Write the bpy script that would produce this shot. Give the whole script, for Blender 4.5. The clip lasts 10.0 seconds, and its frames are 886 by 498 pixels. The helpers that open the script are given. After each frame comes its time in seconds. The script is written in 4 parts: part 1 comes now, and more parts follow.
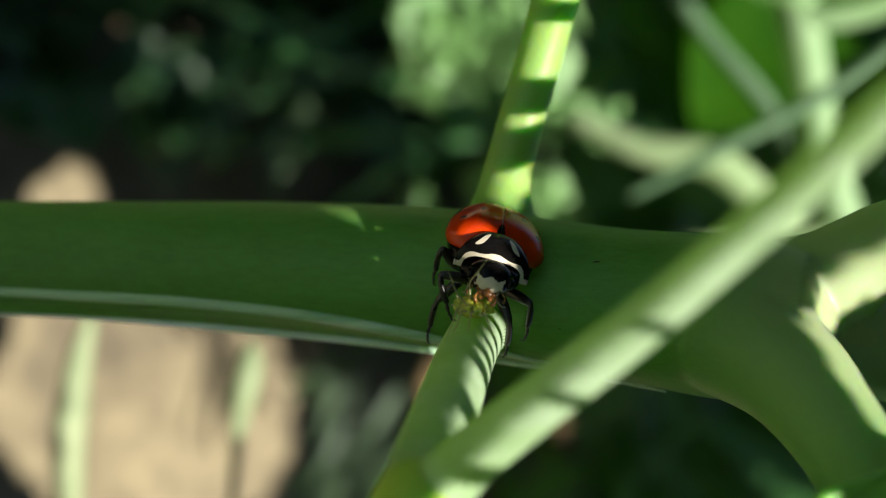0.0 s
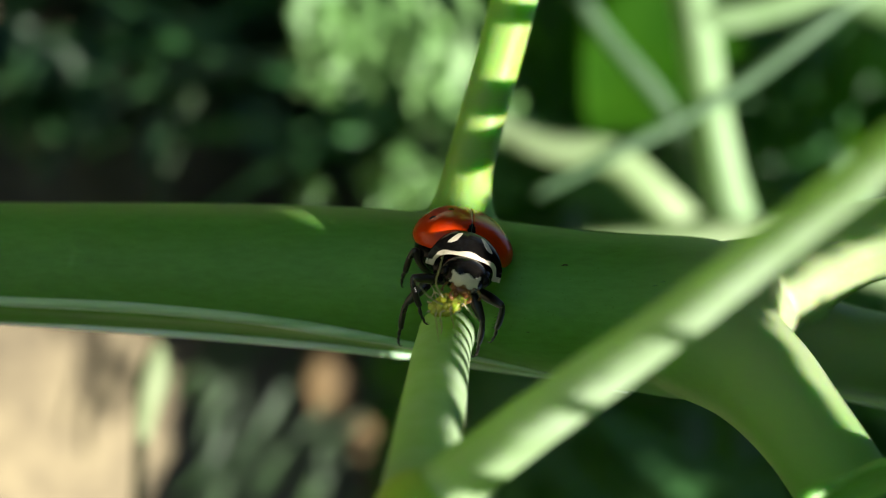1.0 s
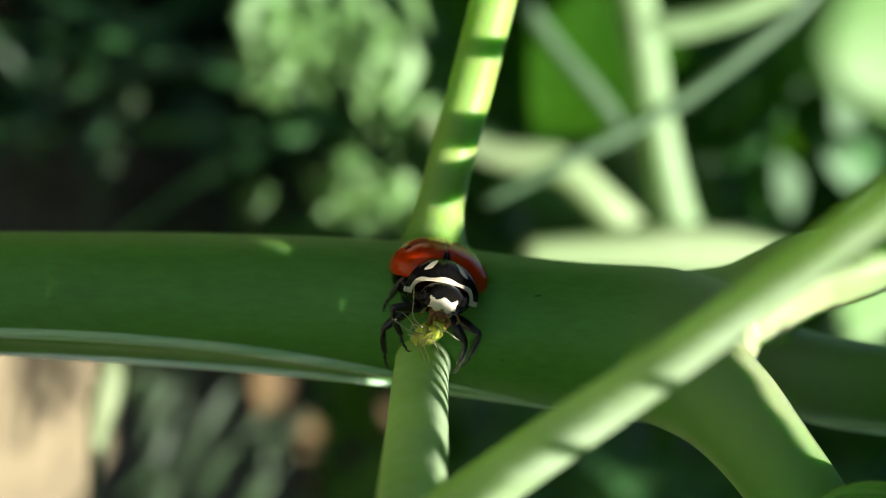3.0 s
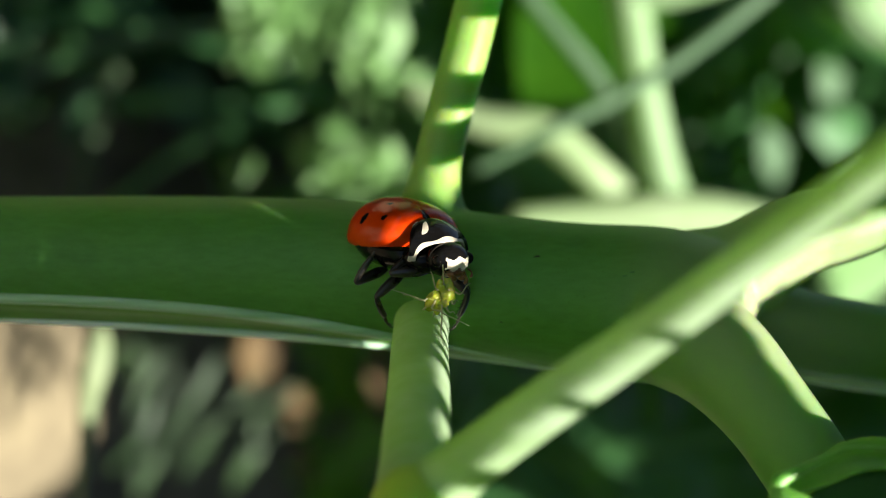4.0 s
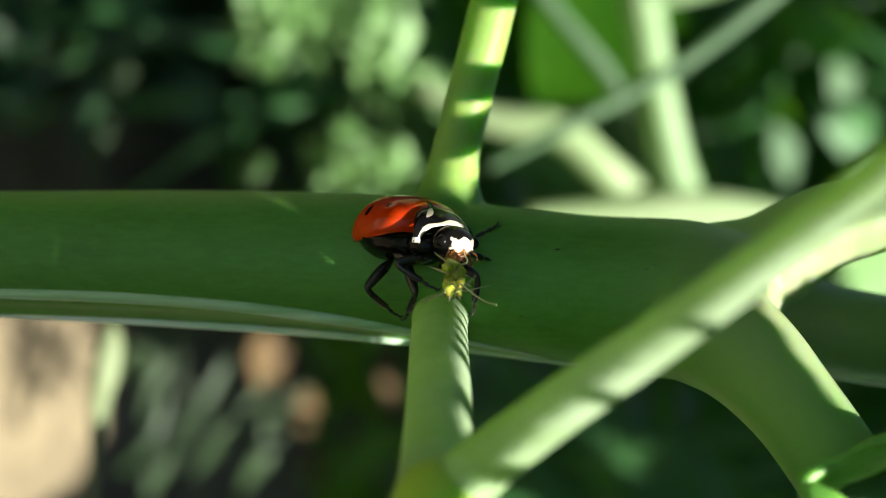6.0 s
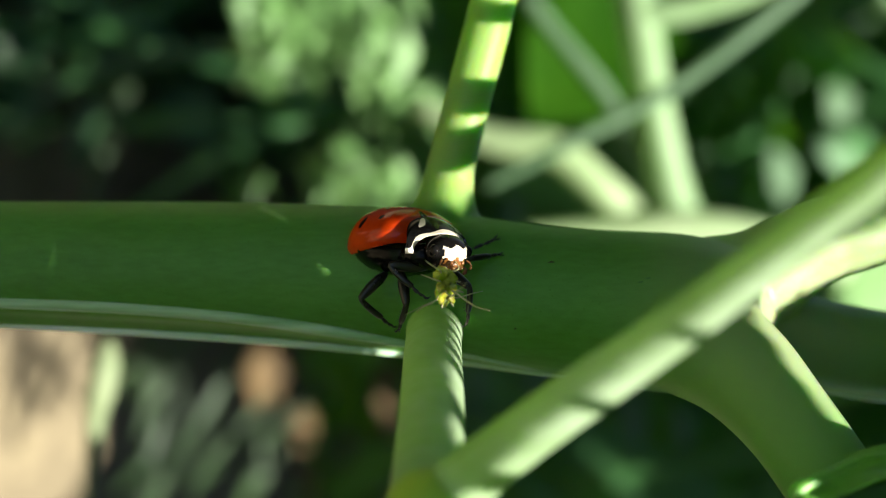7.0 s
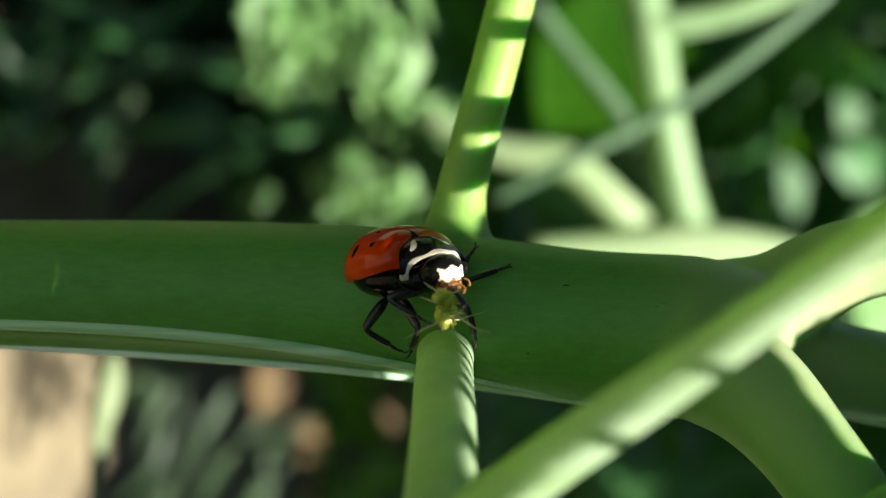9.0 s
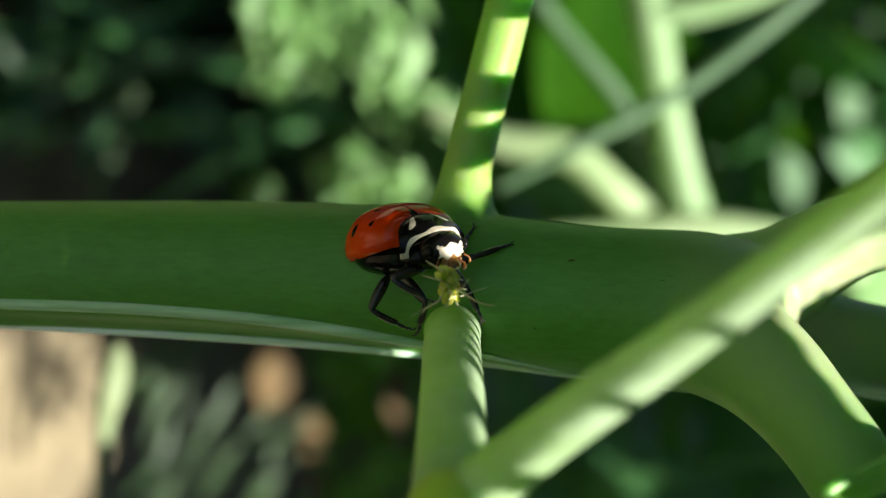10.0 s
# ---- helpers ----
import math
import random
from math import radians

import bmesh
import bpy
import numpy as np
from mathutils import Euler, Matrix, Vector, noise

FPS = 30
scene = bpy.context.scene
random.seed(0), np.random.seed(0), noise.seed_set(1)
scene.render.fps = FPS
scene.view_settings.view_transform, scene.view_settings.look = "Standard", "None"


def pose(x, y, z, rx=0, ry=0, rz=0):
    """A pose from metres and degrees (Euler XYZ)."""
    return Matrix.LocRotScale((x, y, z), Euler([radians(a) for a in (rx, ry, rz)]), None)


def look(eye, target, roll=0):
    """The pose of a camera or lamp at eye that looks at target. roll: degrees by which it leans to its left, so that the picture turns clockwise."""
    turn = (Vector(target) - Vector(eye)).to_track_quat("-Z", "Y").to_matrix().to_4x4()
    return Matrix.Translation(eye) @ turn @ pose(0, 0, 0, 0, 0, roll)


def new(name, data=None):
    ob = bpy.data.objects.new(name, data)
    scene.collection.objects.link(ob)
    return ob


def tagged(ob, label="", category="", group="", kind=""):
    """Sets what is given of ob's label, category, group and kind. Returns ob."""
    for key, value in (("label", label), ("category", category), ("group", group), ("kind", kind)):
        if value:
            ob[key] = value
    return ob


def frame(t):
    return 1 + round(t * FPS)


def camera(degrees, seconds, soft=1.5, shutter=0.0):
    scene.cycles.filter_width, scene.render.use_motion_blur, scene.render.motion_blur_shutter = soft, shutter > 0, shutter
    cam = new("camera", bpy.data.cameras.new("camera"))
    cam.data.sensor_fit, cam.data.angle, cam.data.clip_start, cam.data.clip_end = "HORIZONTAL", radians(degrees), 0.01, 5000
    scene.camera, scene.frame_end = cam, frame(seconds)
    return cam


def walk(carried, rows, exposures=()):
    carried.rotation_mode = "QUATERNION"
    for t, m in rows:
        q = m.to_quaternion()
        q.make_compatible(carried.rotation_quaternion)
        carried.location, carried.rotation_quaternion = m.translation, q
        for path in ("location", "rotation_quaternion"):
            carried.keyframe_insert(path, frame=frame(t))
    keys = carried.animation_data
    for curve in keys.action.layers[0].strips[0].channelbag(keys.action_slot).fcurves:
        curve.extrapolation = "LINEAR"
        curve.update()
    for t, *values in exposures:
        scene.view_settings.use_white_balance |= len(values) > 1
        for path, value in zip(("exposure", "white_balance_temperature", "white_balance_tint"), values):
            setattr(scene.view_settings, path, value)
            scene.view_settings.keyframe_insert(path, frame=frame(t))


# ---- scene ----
# A lady beetle eats an aphid on a forked green stem in a garden. Lengths in the lists are millimetres.
MM = 0.001
PITCH = radians(25)


def at(x, u, d):
    """A place in the plant's own frame (mm): x along the stem, which grows upwards, u across it, d away from the viewer's side."""
    return Vector((-u, d * math.cos(PITCH) + x * math.sin(PITCH), x * math.cos(PITCH) - d * math.sin(PITCH))) * MM


def way(x, u, d):
    return at(x, u, d).normalized()


# ---- camera ----
cam = camera(40, 10.0, soft=1.0)
cam.data.dof.use_dof = True
cam.data.dof.focus_distance = 0.0438
cam.data.dof.aperture_fstop = 31
walk(cam, [
    (0.0, pose(0.000779, -0.039231, 0.025800, 0.005, -54.299, 91.101)),
    (0.5, pose(0.001703, -0.041173, 0.023351, 0.525, -58.304, 90.445)),
    (1.0, pose(0.000349, -0.041143, 0.022031, -0.145, -61.149, 90.779)),
    (1.5, pose(0.000907, -0.040134, 0.020164, -0.110, -61.823, 90.318)),
    (2.0, pose(0.000573, -0.039734, 0.019091, 0.330, -62.436, 90.143)),
    (2.5, pose(0.000725, -0.040494, 0.019058, 1.156, -63.064, 89.115)),
    (3.0, pose(-0.001337, -0.042911, 0.021006, -0.675, -64.422, 90.651)),
    (3.2, pose(-0.000919, -0.043296, 0.021013, -0.148, -64.856, 89.398)),
    (4.3, pose(-0.000707, -0.042815, 0.020005, -0.776, -65.407, 89.337)),
    (4.5, pose(-0.000334, -0.042768, 0.019909, -0.205, -65.422, 88.476)),
    (5.0, pose(-0.000074, -0.042607, 0.019765, -0.341, -65.333, 89.188)),
    (5.2, pose(-0.000029, -0.042369, 0.019591, -0.158, -65.263, 89.253)),
    (6.3, pose(-0.000494, -0.042512, 0.019627, -0.397, -64.917, 89.186)),
    (6.5, pose(-0.000141, -0.042370, 0.019864, -0.284, -64.740, 90.071)),
    (7.0, pose(0.000001, -0.042597, 0.019863, 0.005, -65.000, 89.995)),
    (7.5, pose(0.000092, -0.042432, 0.019901, 0.556, -64.759, 88.477)),
    (8.0, pose(0.000195, -0.042310, 0.019454, 0.173, -64.963, 89.870)),
    (8.5, pose(-0.000782, -0.042062, 0.019316, -0.455, -64.784, 90.809)),
    (9.0, pose(-0.000627, -0.041767, 0.019228, -0.315, -64.740, 90.624)),
    (9.5, pose(-0.000792, -0.042054, 0.019248, -0.804, -64.638, 91.257)),
    (10.0, pose(0.000295, -0.042120, 0.019111, 0.697, -64.760, 89.567)),
], exposures=[(0.0, 1.5), (0.5, 1.7), (1.2, 1.85), (10.0, 1.85)])

# ---- light ----
SUN = way(0.78, -0.20, -0.59)
world = bpy.data.worlds.new("sky")
scene.world = world
world.use_nodes = True
wt = world.node_tree
sky = wt.nodes.new("ShaderNodeTexSky")
sky.sky_type, sky.sun_disc = "NISHITA", False
sky.sun_elevation = math.asin(SUN.z)
sky.sun_rotation = math.atan2(SUN.x, SUN.y)
wt.links.new(sky.outputs[0], wt.nodes["Background"].inputs[0])
wt.nodes["Background"].inputs[1].default_value = 0.036
sun = new("sun", bpy.data.lights.new("sun", "SUN"))
sun.data.energy, sun.data.angle, sun.data.color = 4.8, radians(0.53), (1.0, 0.965, 0.90)
sun.matrix_world = look(SUN, (0, 0, 0))


# ---- materials ----
def node(t, kind, **values):
    n = t.nodes.new(kind)
    for k, v in values.items():
        n.inputs[k].default_value = v
    return n


def surface(name, dark, light, rough=0.5, grain=600.0, patch=90.0, bump=0.15, sss=0.0, spec=0.5, coat=0.0, speck=None, flow=(1, 1, 1), sheer=None):
    """A noise-varied surface: two scales of colour, fine relief, optional specks and light let through."""
    m = bpy.data.materials.new(name)
    m.use_nodes = True
    t = m.node_tree
    b = t.nodes["Principled BSDF"]
    co = t.nodes.new("ShaderNodeTexCoord")
    mp = t.nodes.new("ShaderNodeMapping")
    # the grain may run along the stem, which leans back by PITCH
    mp.vector_type = "TEXTURE"
    mp.inputs["Rotation"].default_value = (-PITCH, 0, 0)
    mp.inputs["Scale"].default_value = [1 / f for f in flow]
    t.links.new(co.outputs["Object"], mp.inputs[0])
    n1 = node(t, "ShaderNodeTexNoise", Scale=grain, Detail=4.0, Roughness=0.6)
    n2 = node(t, "ShaderNodeTexNoise", Scale=patch, Detail=3.0, Roughness=0.5)
    for n in (n1, n2):
        t.links.new(mp.outputs[0], n.inputs["Vector"])
    mx = t.nodes.new("ShaderNodeMath")
    mx.operation = "MULTIPLY_ADD"
    mx.inputs[1].default_value = 0.45
    t.links.new(n1.outputs[0], mx.inputs[0])
    half = t.nodes.new("ShaderNodeMath")
    half.operation = "MULTIPLY"
    half.inputs[1].default_value = 0.55
    t.links.new(n2.outputs[0], half.inputs[0])
    t.links.new(half.outputs[0], mx.inputs[2])
    ramp = t.nodes.new("ShaderNodeValToRGB")
    ramp.color_ramp.elements[0].position, ramp.color_ramp.elements[1].position = 0.34, 0.66
    ramp.color_ramp.elements[0].color, ramp.color_ramp.elements[1].color = (*dark, 1), (*light, 1)
    t.links.new(mx.outputs[0], ramp.inputs[0])
    colour = ramp.outputs[0]
    if speck:
        v = node(t, "ShaderNodeTexVoronoi", Scale=speck[0])
        t.links.new(co.outputs["Object"], v.inputs["Vector"])
        cut = t.nodes.new("ShaderNodeMath")
        cut.operation = "LESS_THAN"
        cut.inputs[1].default_value = speck[1]
        t.links.new(v.outputs["Distance"], cut.inputs[0])
        mix = t.nodes.new("ShaderNodeMix")
        mix.data_type = "RGBA"
        mix.inputs[7].default_value = (*speck[2], 1)
        t.links.new(cut.outputs[0], mix.inputs[0])
        t.links.new(colour, mix.inputs[6])
        colour = mix.outputs[2]
    t.links.new(colour, b.inputs["Base Color"])
    rr = t.nodes.new("ShaderNodeMapRange")
    rr.inputs[3].default_value, rr.inputs[4].default_value = max(0.03, rough - 0.08), min(1.0, rough + 0.1)
    t.links.new(n2.outputs[0], rr.inputs[0])
    t.links.new(rr.outputs[0], b.inputs["Roughness"])
    b.inputs["Specular IOR Level"].default_value = spec
    b.inputs["Coat Weight"].default_value = coat
    b.inputs["Coat Roughness"].default_value = 0.05
    if sss:
        b.inputs["Subsurface Weight"].default_value = sss
        b.inputs["Subsurface Radius"].default_value = (0.45, 1.0, 0.07)
        b.inputs["Subsurface Scale"].default_value = 0.0016
    if bump:
        bp = node(t, "ShaderNodeBump", Strength=bump, Distance=0.07 / grain)
        t.links.new(n1.outputs[0], bp.inputs["Height"])
        t.links.new(bp.outputs[0], b.inputs["Normal"])
    if sheer:
        tr = t.nodes.new("ShaderNodeBsdfTranslucent")
        tr.inputs[0].default_value = (*sheer[1], 1)
        mix = t.nodes.new("ShaderNodeMixShader")
        mix.inputs[0].default_value = sheer[0]
        t.links.new(b.outputs[0], mix.inputs[1])
        t.links.new(tr.outputs[0], mix.inputs[2])
        t.links.new(mix.outputs[0], t.nodes["Material Output"].inputs[0])
    return m


STEM = surface("stem skin", (0.056, 0.170, 0.028), (0.142, 0.37, 0.073), 0.42, 4200, 160, 0.3, 0.4, spec=0.3, flow=(1, 1, 0.3), sheer=(0.26, (0.42, 0.75, 0.04)), speck=(3600, 0.12, (0.075, 0.23, 0.035)))
# real ribs; their whitish tone stands in for the sky's sheen on wax
SOFT_RIB = surface("faint sheen-painted waxy rib", (0.10, 0.30, 0.07), (0.56, 0.73, 0.50), 0.42, 2600, 700, 0.4, 0.2, flow=(1, 1, 0.06))
RIB = surface("sheen-painted waxy rib", (0.16, 0.42, 0.13), (0.80, 0.90, 0.80), 0.36, 2600, 700, 0.4, 0.2, flow=(1, 1, 0.06))
# strong sunlight is painted into the rear stalks: BACK pale, BRIGHT paler still
BACK = surface("stalk painted sunlit", (0.20, 0.355, 0.13), (0.33, 0.48, 0.25), 0.5, 500, 90, 0.1, sheer=(0.4, (0.28, 0.44, 0.14)))
BRIGHT = surface("stalk painted as in full sun", (0.33, 0.47, 0.22), (0.50, 0.60, 0.36), 0.5, 500, 90, 0.1, sheer=(0.4, (0.40, 0.54, 0.24)))
PALE = surface("pale stalk", (0.24, 0.36, 0.15), (0.43, 0.53, 0.36), 0.5, 1800, 140, 0.15, spec=0.5, flow=(1, 1, 0.5), sheer=(0.39, (0.46, 0.72, 0.012)))
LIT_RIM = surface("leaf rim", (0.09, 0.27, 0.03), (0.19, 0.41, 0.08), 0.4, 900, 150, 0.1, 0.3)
BUD = surface("bud skin", (0.24, 0.40, 0.012), (0.36, 0.54, 0.04), 0.5, 900, 150, 0.1, 0.5, spec=0.8)
# leaf copies by light: sun or shade is painted into each colour
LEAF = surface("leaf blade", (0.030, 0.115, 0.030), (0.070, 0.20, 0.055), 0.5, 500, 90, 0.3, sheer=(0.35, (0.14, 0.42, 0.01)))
LIT_LEAF = surface("leaf tinted as if lit from behind", (0.012, 0.06, 0.002), (0.032, 0.105, 0.004), 0.7, 500, 90, 0.2, spec=0.05, sheer=(0.5, (0.12, 0.38, 0.003)))
SHADE_LEAF = surface("dark light-blocking leaf", (0.020, 0.066, 0.018), (0.038, 0.105, 0.028), 0.5, 500, 90, 0.3, sheer=(0.1, (0.10, 0.30, 0.01)))
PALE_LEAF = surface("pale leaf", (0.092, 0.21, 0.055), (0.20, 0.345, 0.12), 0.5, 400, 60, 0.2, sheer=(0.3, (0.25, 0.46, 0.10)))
# a leaf dimmed for shade, then its lighter copy for leaves in sun
DIM_GREY = surface("shade-painted grey-green leaf", (0.016, 0.040, 0.010), (0.040, 0.078, 0.022), 0.55, 400, 60, 0.2, sheer=(0.2, (0.2, 0.4, 0.1)))
LIT_GREY = surface("sunlight-painted grey leaf", (0.06, 0.125, 0.055), (0.125, 0.21, 0.11), 0.55, 400, 60, 0.2, sheer=(0.3, (0.22, 0.38, 0.16)))
# green shoots toned to the soil's colour so that they look faint
FAINT_SHOOT = surface("pale shoot toned to the soil", (0.12, 0.16, 0.07), (0.22, 0.25, 0.13), 0.7, 400, 60, 0.2)
SOIL = surface("dry soil", (0.045, 0.034, 0.020), (0.225, 0.182, 0.10), 0.9, 260, 40, 0.8)
# beyond the bare bed the ground is overgrown
t = SOIL.node_tree
co = t.nodes.new("ShaderNodeTexCoord")
dist = t.nodes.new("ShaderNodeVectorMath")
dist.operation = "LENGTH"
t.links.new(co.outputs["Object"], dist.inputs[0])
far = t.nodes.new("ShaderNodeMapRange")
far.inputs[1].default_value, far.inputs[2].default_value = 0.26, 0.34
t.links.new(dist.outputs["Value"], far.inputs[0])
growth = t.nodes.new("ShaderNodeMix")
growth.data_type = "RGBA"
growth.inputs[7].default_value = (0.035, 0.08, 0.02, 1)
t.links.new(far.outputs[0], growth.inputs[0])
bare = t.nodes["Principled BSDF"].inputs["Base Color"].links[0].from_socket
t.links.new(bare, growth.inputs[6])
t.links.new(growth.outputs[2], t.nodes["Principled BSDF"].inputs["Base Color"])
# the side shoot is younger and yellower than the old stem
t = STEM.node_tree
co = t.nodes.new("ShaderNodeTexCoord")
sep = t.nodes.new("ShaderNodeSeparateXYZ")
t.links.new(co.outputs["Object"], sep.inputs[0])
young = t.nodes.new("ShaderNodeMapRange")
young.interpolation_type = "SMOOTHSTEP"
young.inputs[1].default_value, young.inputs[2].default_value = -0.0008, -0.0026
t.links.new(sep.outputs["X"], young.inputs[0])
blend = t.nodes.new("ShaderNodeMix")
blend.data_type = "RGBA"
blend.inputs[7].default_value = (0.26, 0.41, 0.10, 1)
t.links.new(young.outputs[0], blend.inputs[0])
old = t.nodes["Principled BSDF"].inputs["Base Color"].links[0].from_socket
t.links.new(old, blend.inputs[6])
# waxy bloom towards the branches, widened to stand in for bounced light
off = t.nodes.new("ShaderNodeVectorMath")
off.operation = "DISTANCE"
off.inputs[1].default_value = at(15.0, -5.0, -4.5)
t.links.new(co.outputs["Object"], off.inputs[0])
bloom_lift = t.nodes.new("ShaderNodeMapRange")
bloom_lift.interpolation_type = "SMOOTHSTEP"
bloom_lift.inputs[1].default_value, bloom_lift.inputs[2].default_value = 0.0125, 0.0010
t.links.new(off.outputs["Value"], bloom_lift.inputs[0])
lightened = t.nodes.new("ShaderNodeMix")
lightened.data_type = "RGBA"
lightened.inputs[7].default_value = (0.17, 0.37, 0.10, 1)
t.links.new(bloom_lift.outputs[0], lightened.inputs[0])
t.links.new(blend.outputs[2], lightened.inputs[6])
# cream skin at the fork, lightened further to paint its sunlit patch
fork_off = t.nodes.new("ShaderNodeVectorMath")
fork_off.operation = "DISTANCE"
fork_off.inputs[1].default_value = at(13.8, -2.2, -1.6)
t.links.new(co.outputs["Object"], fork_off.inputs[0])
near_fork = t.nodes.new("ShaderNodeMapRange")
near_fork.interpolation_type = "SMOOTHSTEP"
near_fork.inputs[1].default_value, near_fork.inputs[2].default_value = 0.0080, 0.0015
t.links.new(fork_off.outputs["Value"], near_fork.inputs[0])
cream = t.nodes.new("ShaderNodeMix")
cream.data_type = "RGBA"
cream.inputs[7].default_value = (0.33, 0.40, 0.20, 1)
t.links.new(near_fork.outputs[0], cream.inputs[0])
t.links.new(lightened.outputs[2], cream.inputs[6])
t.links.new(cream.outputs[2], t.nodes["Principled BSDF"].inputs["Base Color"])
wax = t.nodes.new("ShaderNodeMath")
wax.operation = "MULTIPLY_ADD"
wax.inputs[1].default_value, wax.inputs[2].default_value = 0.2, 0.3
t.links.new(young.outputs[0], wax.inputs[0])
t.links.new(wax.outputs[0], t.nodes["Principled BSDF"].inputs["Specular IOR Level"])
soft = t.nodes.new("ShaderNodeMath")
soft.operation = "MULTIPLY_ADD"
soft.inputs[1].default_value, soft.inputs[2].default_value = 0.5, 0.4
t.links.new(young.outputs[0], soft.inputs[0])
t.links.new(soft.outputs[0], t.nodes["Principled BSDF"].inputs["Subsurface Weight"])
DRY = surface("dry leaf", (0.035, 0.020, 0.004), (0.105, 0.062, 0.014), 0.8, 400, 70, 0.5)
RED = surface("wing case red", (0.42, 0.016, 0.001), (0.66, 0.055, 0.002), 0.13, 1200, 380, 0.02, 0.3, spec=0.22, coat=0.15)
BLACK = surface("black shell", (0.003, 0.003, 0.003), (0.007, 0.006, 0.005), 0.12, 2500, 400, 0.03, spec=0.13)
CREAM = surface("cream marking", (0.48, 0.40, 0.27), (0.70, 0.62, 0.48), 0.3, 2500, 400, 0.05)
BROWN = surface("brown mouthparts", (0.05, 0.016, 0.004), (0.22, 0.085, 0.018), 0.3, 2500, 400, 0.1, 0.2)
LEGS = surface("black leg", (0.006, 0.005, 0.004), (0.020, 0.015, 0.010), 0.28, 3000, 500, 0.2)
APHID = surface("aphid skin", (0.20, 0.30, 0.012), (0.56, 0.58, 0.08), 0.2, 3000, 1200, 0.6, 0.5)
HAIR = surface("aphid limb", (0.30, 0.28, 0.12), (0.50, 0.46, 0.24), 0.4, 3000, 500, 0.1)


# ---- shapes ----
def part(name, bm, material, parent=None, label="", smooth=True):
    """Links a bmesh as one mesh object under a thing or a part."""
    me = bpy.data.meshes.new(name)
    bm.to_mesh(me)
    bm.free()
    for m in material if isinstance(material, (list, tuple)) else [material]:
        me.materials.append(m)
    if smooth:
        for p in me.polygons:
            p.use_smooth = True
    ob = new(name, me)
    ob.parent = parent
    return tagged(ob, label)


def curve_points(points, n):
    """Catmull-Rom through the points, n steps between each two."""
    p = [Vector(a) for a in points]
    p = [2 * p[0] - p[1]] + p + [2 * p[-1] - p[-2]]
    out = []
    for i in range(1, len(p) - 2):
        a, b, c, d = p[i - 1:i + 3]
        for k in range(n + (i == len(p) - 3)):
            s = k / n
            out.append(0.5 * ((2 * b) + (c - a) * s + (2 * a - 5 * b + 4 * c - d) * s * s + (3 * b - a - 3 * c + d) * s ** 3))
    return out


def tube(bm, points, radii, n=8, seg=16, up=(0, 0, 1), shape=None):
    """A round or shaped stalk along the points; radii and shape(s, angle) in the unit of the points."""
    path = curve_points(points, n)
    rad = [r[0] for r in curve_points([(r, 0, 0) for r in radii], n)]
    up = Vector(up)
    rings = []
    for i, c in enumerate(path):
        t = (path[min(i + 1, len(path) - 1)] - path[max(i - 1, 0)]).normalized()
        nrm = (up - t * up.dot(t)).normalized()
        side = t.cross(nrm)
        s = i / (len(path) - 1)
        ring = []
        for k in range(seg):
            a = 2 * math.pi * k / seg
            r = rad[i] * (shape(s, a) if shape else 1.0)
            ring.append(bm.verts.new(c + (nrm * math.cos(a) + side * math.sin(a)) * r))
        rings.append(ring)
    for a, b in zip(rings, rings[1:]):
        for k in range(seg):
            bm.faces.new((a[k], a[(k + 1) % seg], b[(k + 1) % seg], b[k]))
    for ring, sgn, rr in ((rings[0], -1, rad[0]), (rings[-1], 1, rad[-1])):
        i = 0 if sgn < 0 else -1
        t = (path[1] - path[0]) if sgn < 0 else (path[-1] - path[-2])
        tip = bm.verts.new(path[i] + t.normalized() * rr * 0.5 * sgn)
        for k in range(seg):
            f = (ring[k], ring[(k + 1) % seg], tip)
            bm.faces.new(f if sgn > 0 else f[::-1])
    return bm


def stalk(bm, points, radii, n=8, seg=20, up=None, shape=None):
    """tube() for points in the plant's frame in mm."""
    return tube(bm, [at(*p) for p in points], [r * MM for r in radii], n, seg, up or at(0, 1, 0.0).normalized(), shape)


def blade(bm, points, widths, up, n=6, across=4, cup=0.15, thick=0.12, notch=0.0, seed=1):
    """A leaf blade along the points (plant frame, mm), with a keel, a wavy edge and thickness."""
    path = curve_points([at(*p) for p in points], n)
    wid = [w[0] * MM for w in curve_points([(w, 0, 0) for w in widths], n)]
    up = way(*up)
    rnd = random.Random(seed)
    top, low = [], []
    for i, c in enumerate(path):
        t = (path[min(i + 1, len(path) - 1)] - path[max(i - 1, 0)]).normalized()
        side = t.cross(up).normalized()
        nrm = side.cross(t)
        w = wid[i] * (1 + notch * (rnd.random() - 0.5))
        rt, rl = [], []
        for k in range(across + 1):
            s = 2 * k / across - 1
            lift = abs(s) ** 1.5 * cup * w
            q = c + side * (s * w) + nrm * lift
            rt.append(bm.verts.new(q + nrm * thick * MM * 0.5))
            rl.append(bm.verts.new(q - nrm * thick * MM * 0.5))
        top.append(rt)
        low.append(rl)
    for i in range(len(path) - 1):
        for k in range(across):
            bm.faces.new((top[i][k], top[i][k + 1], top[i + 1][k + 1], top[i + 1][k]))
            bm.faces.new((low[i][k], low[i + 1][k], low[i + 1][k + 1], low[i][k + 1]))
        bm.faces.new((top[i][0], top[i + 1][0], low[i + 1][0], low[i][0]))
        bm.faces.new((top[i][across], low[i][across], low[i + 1][across], top[i + 1][across]))
    bm.faces.new(top[0][::-1] + low[0])
    bm.faces.new(top[-1] + low[-1][::-1])
    bmesh.ops.recalc_face_normals(bm, faces=bm.faces)
    return bm


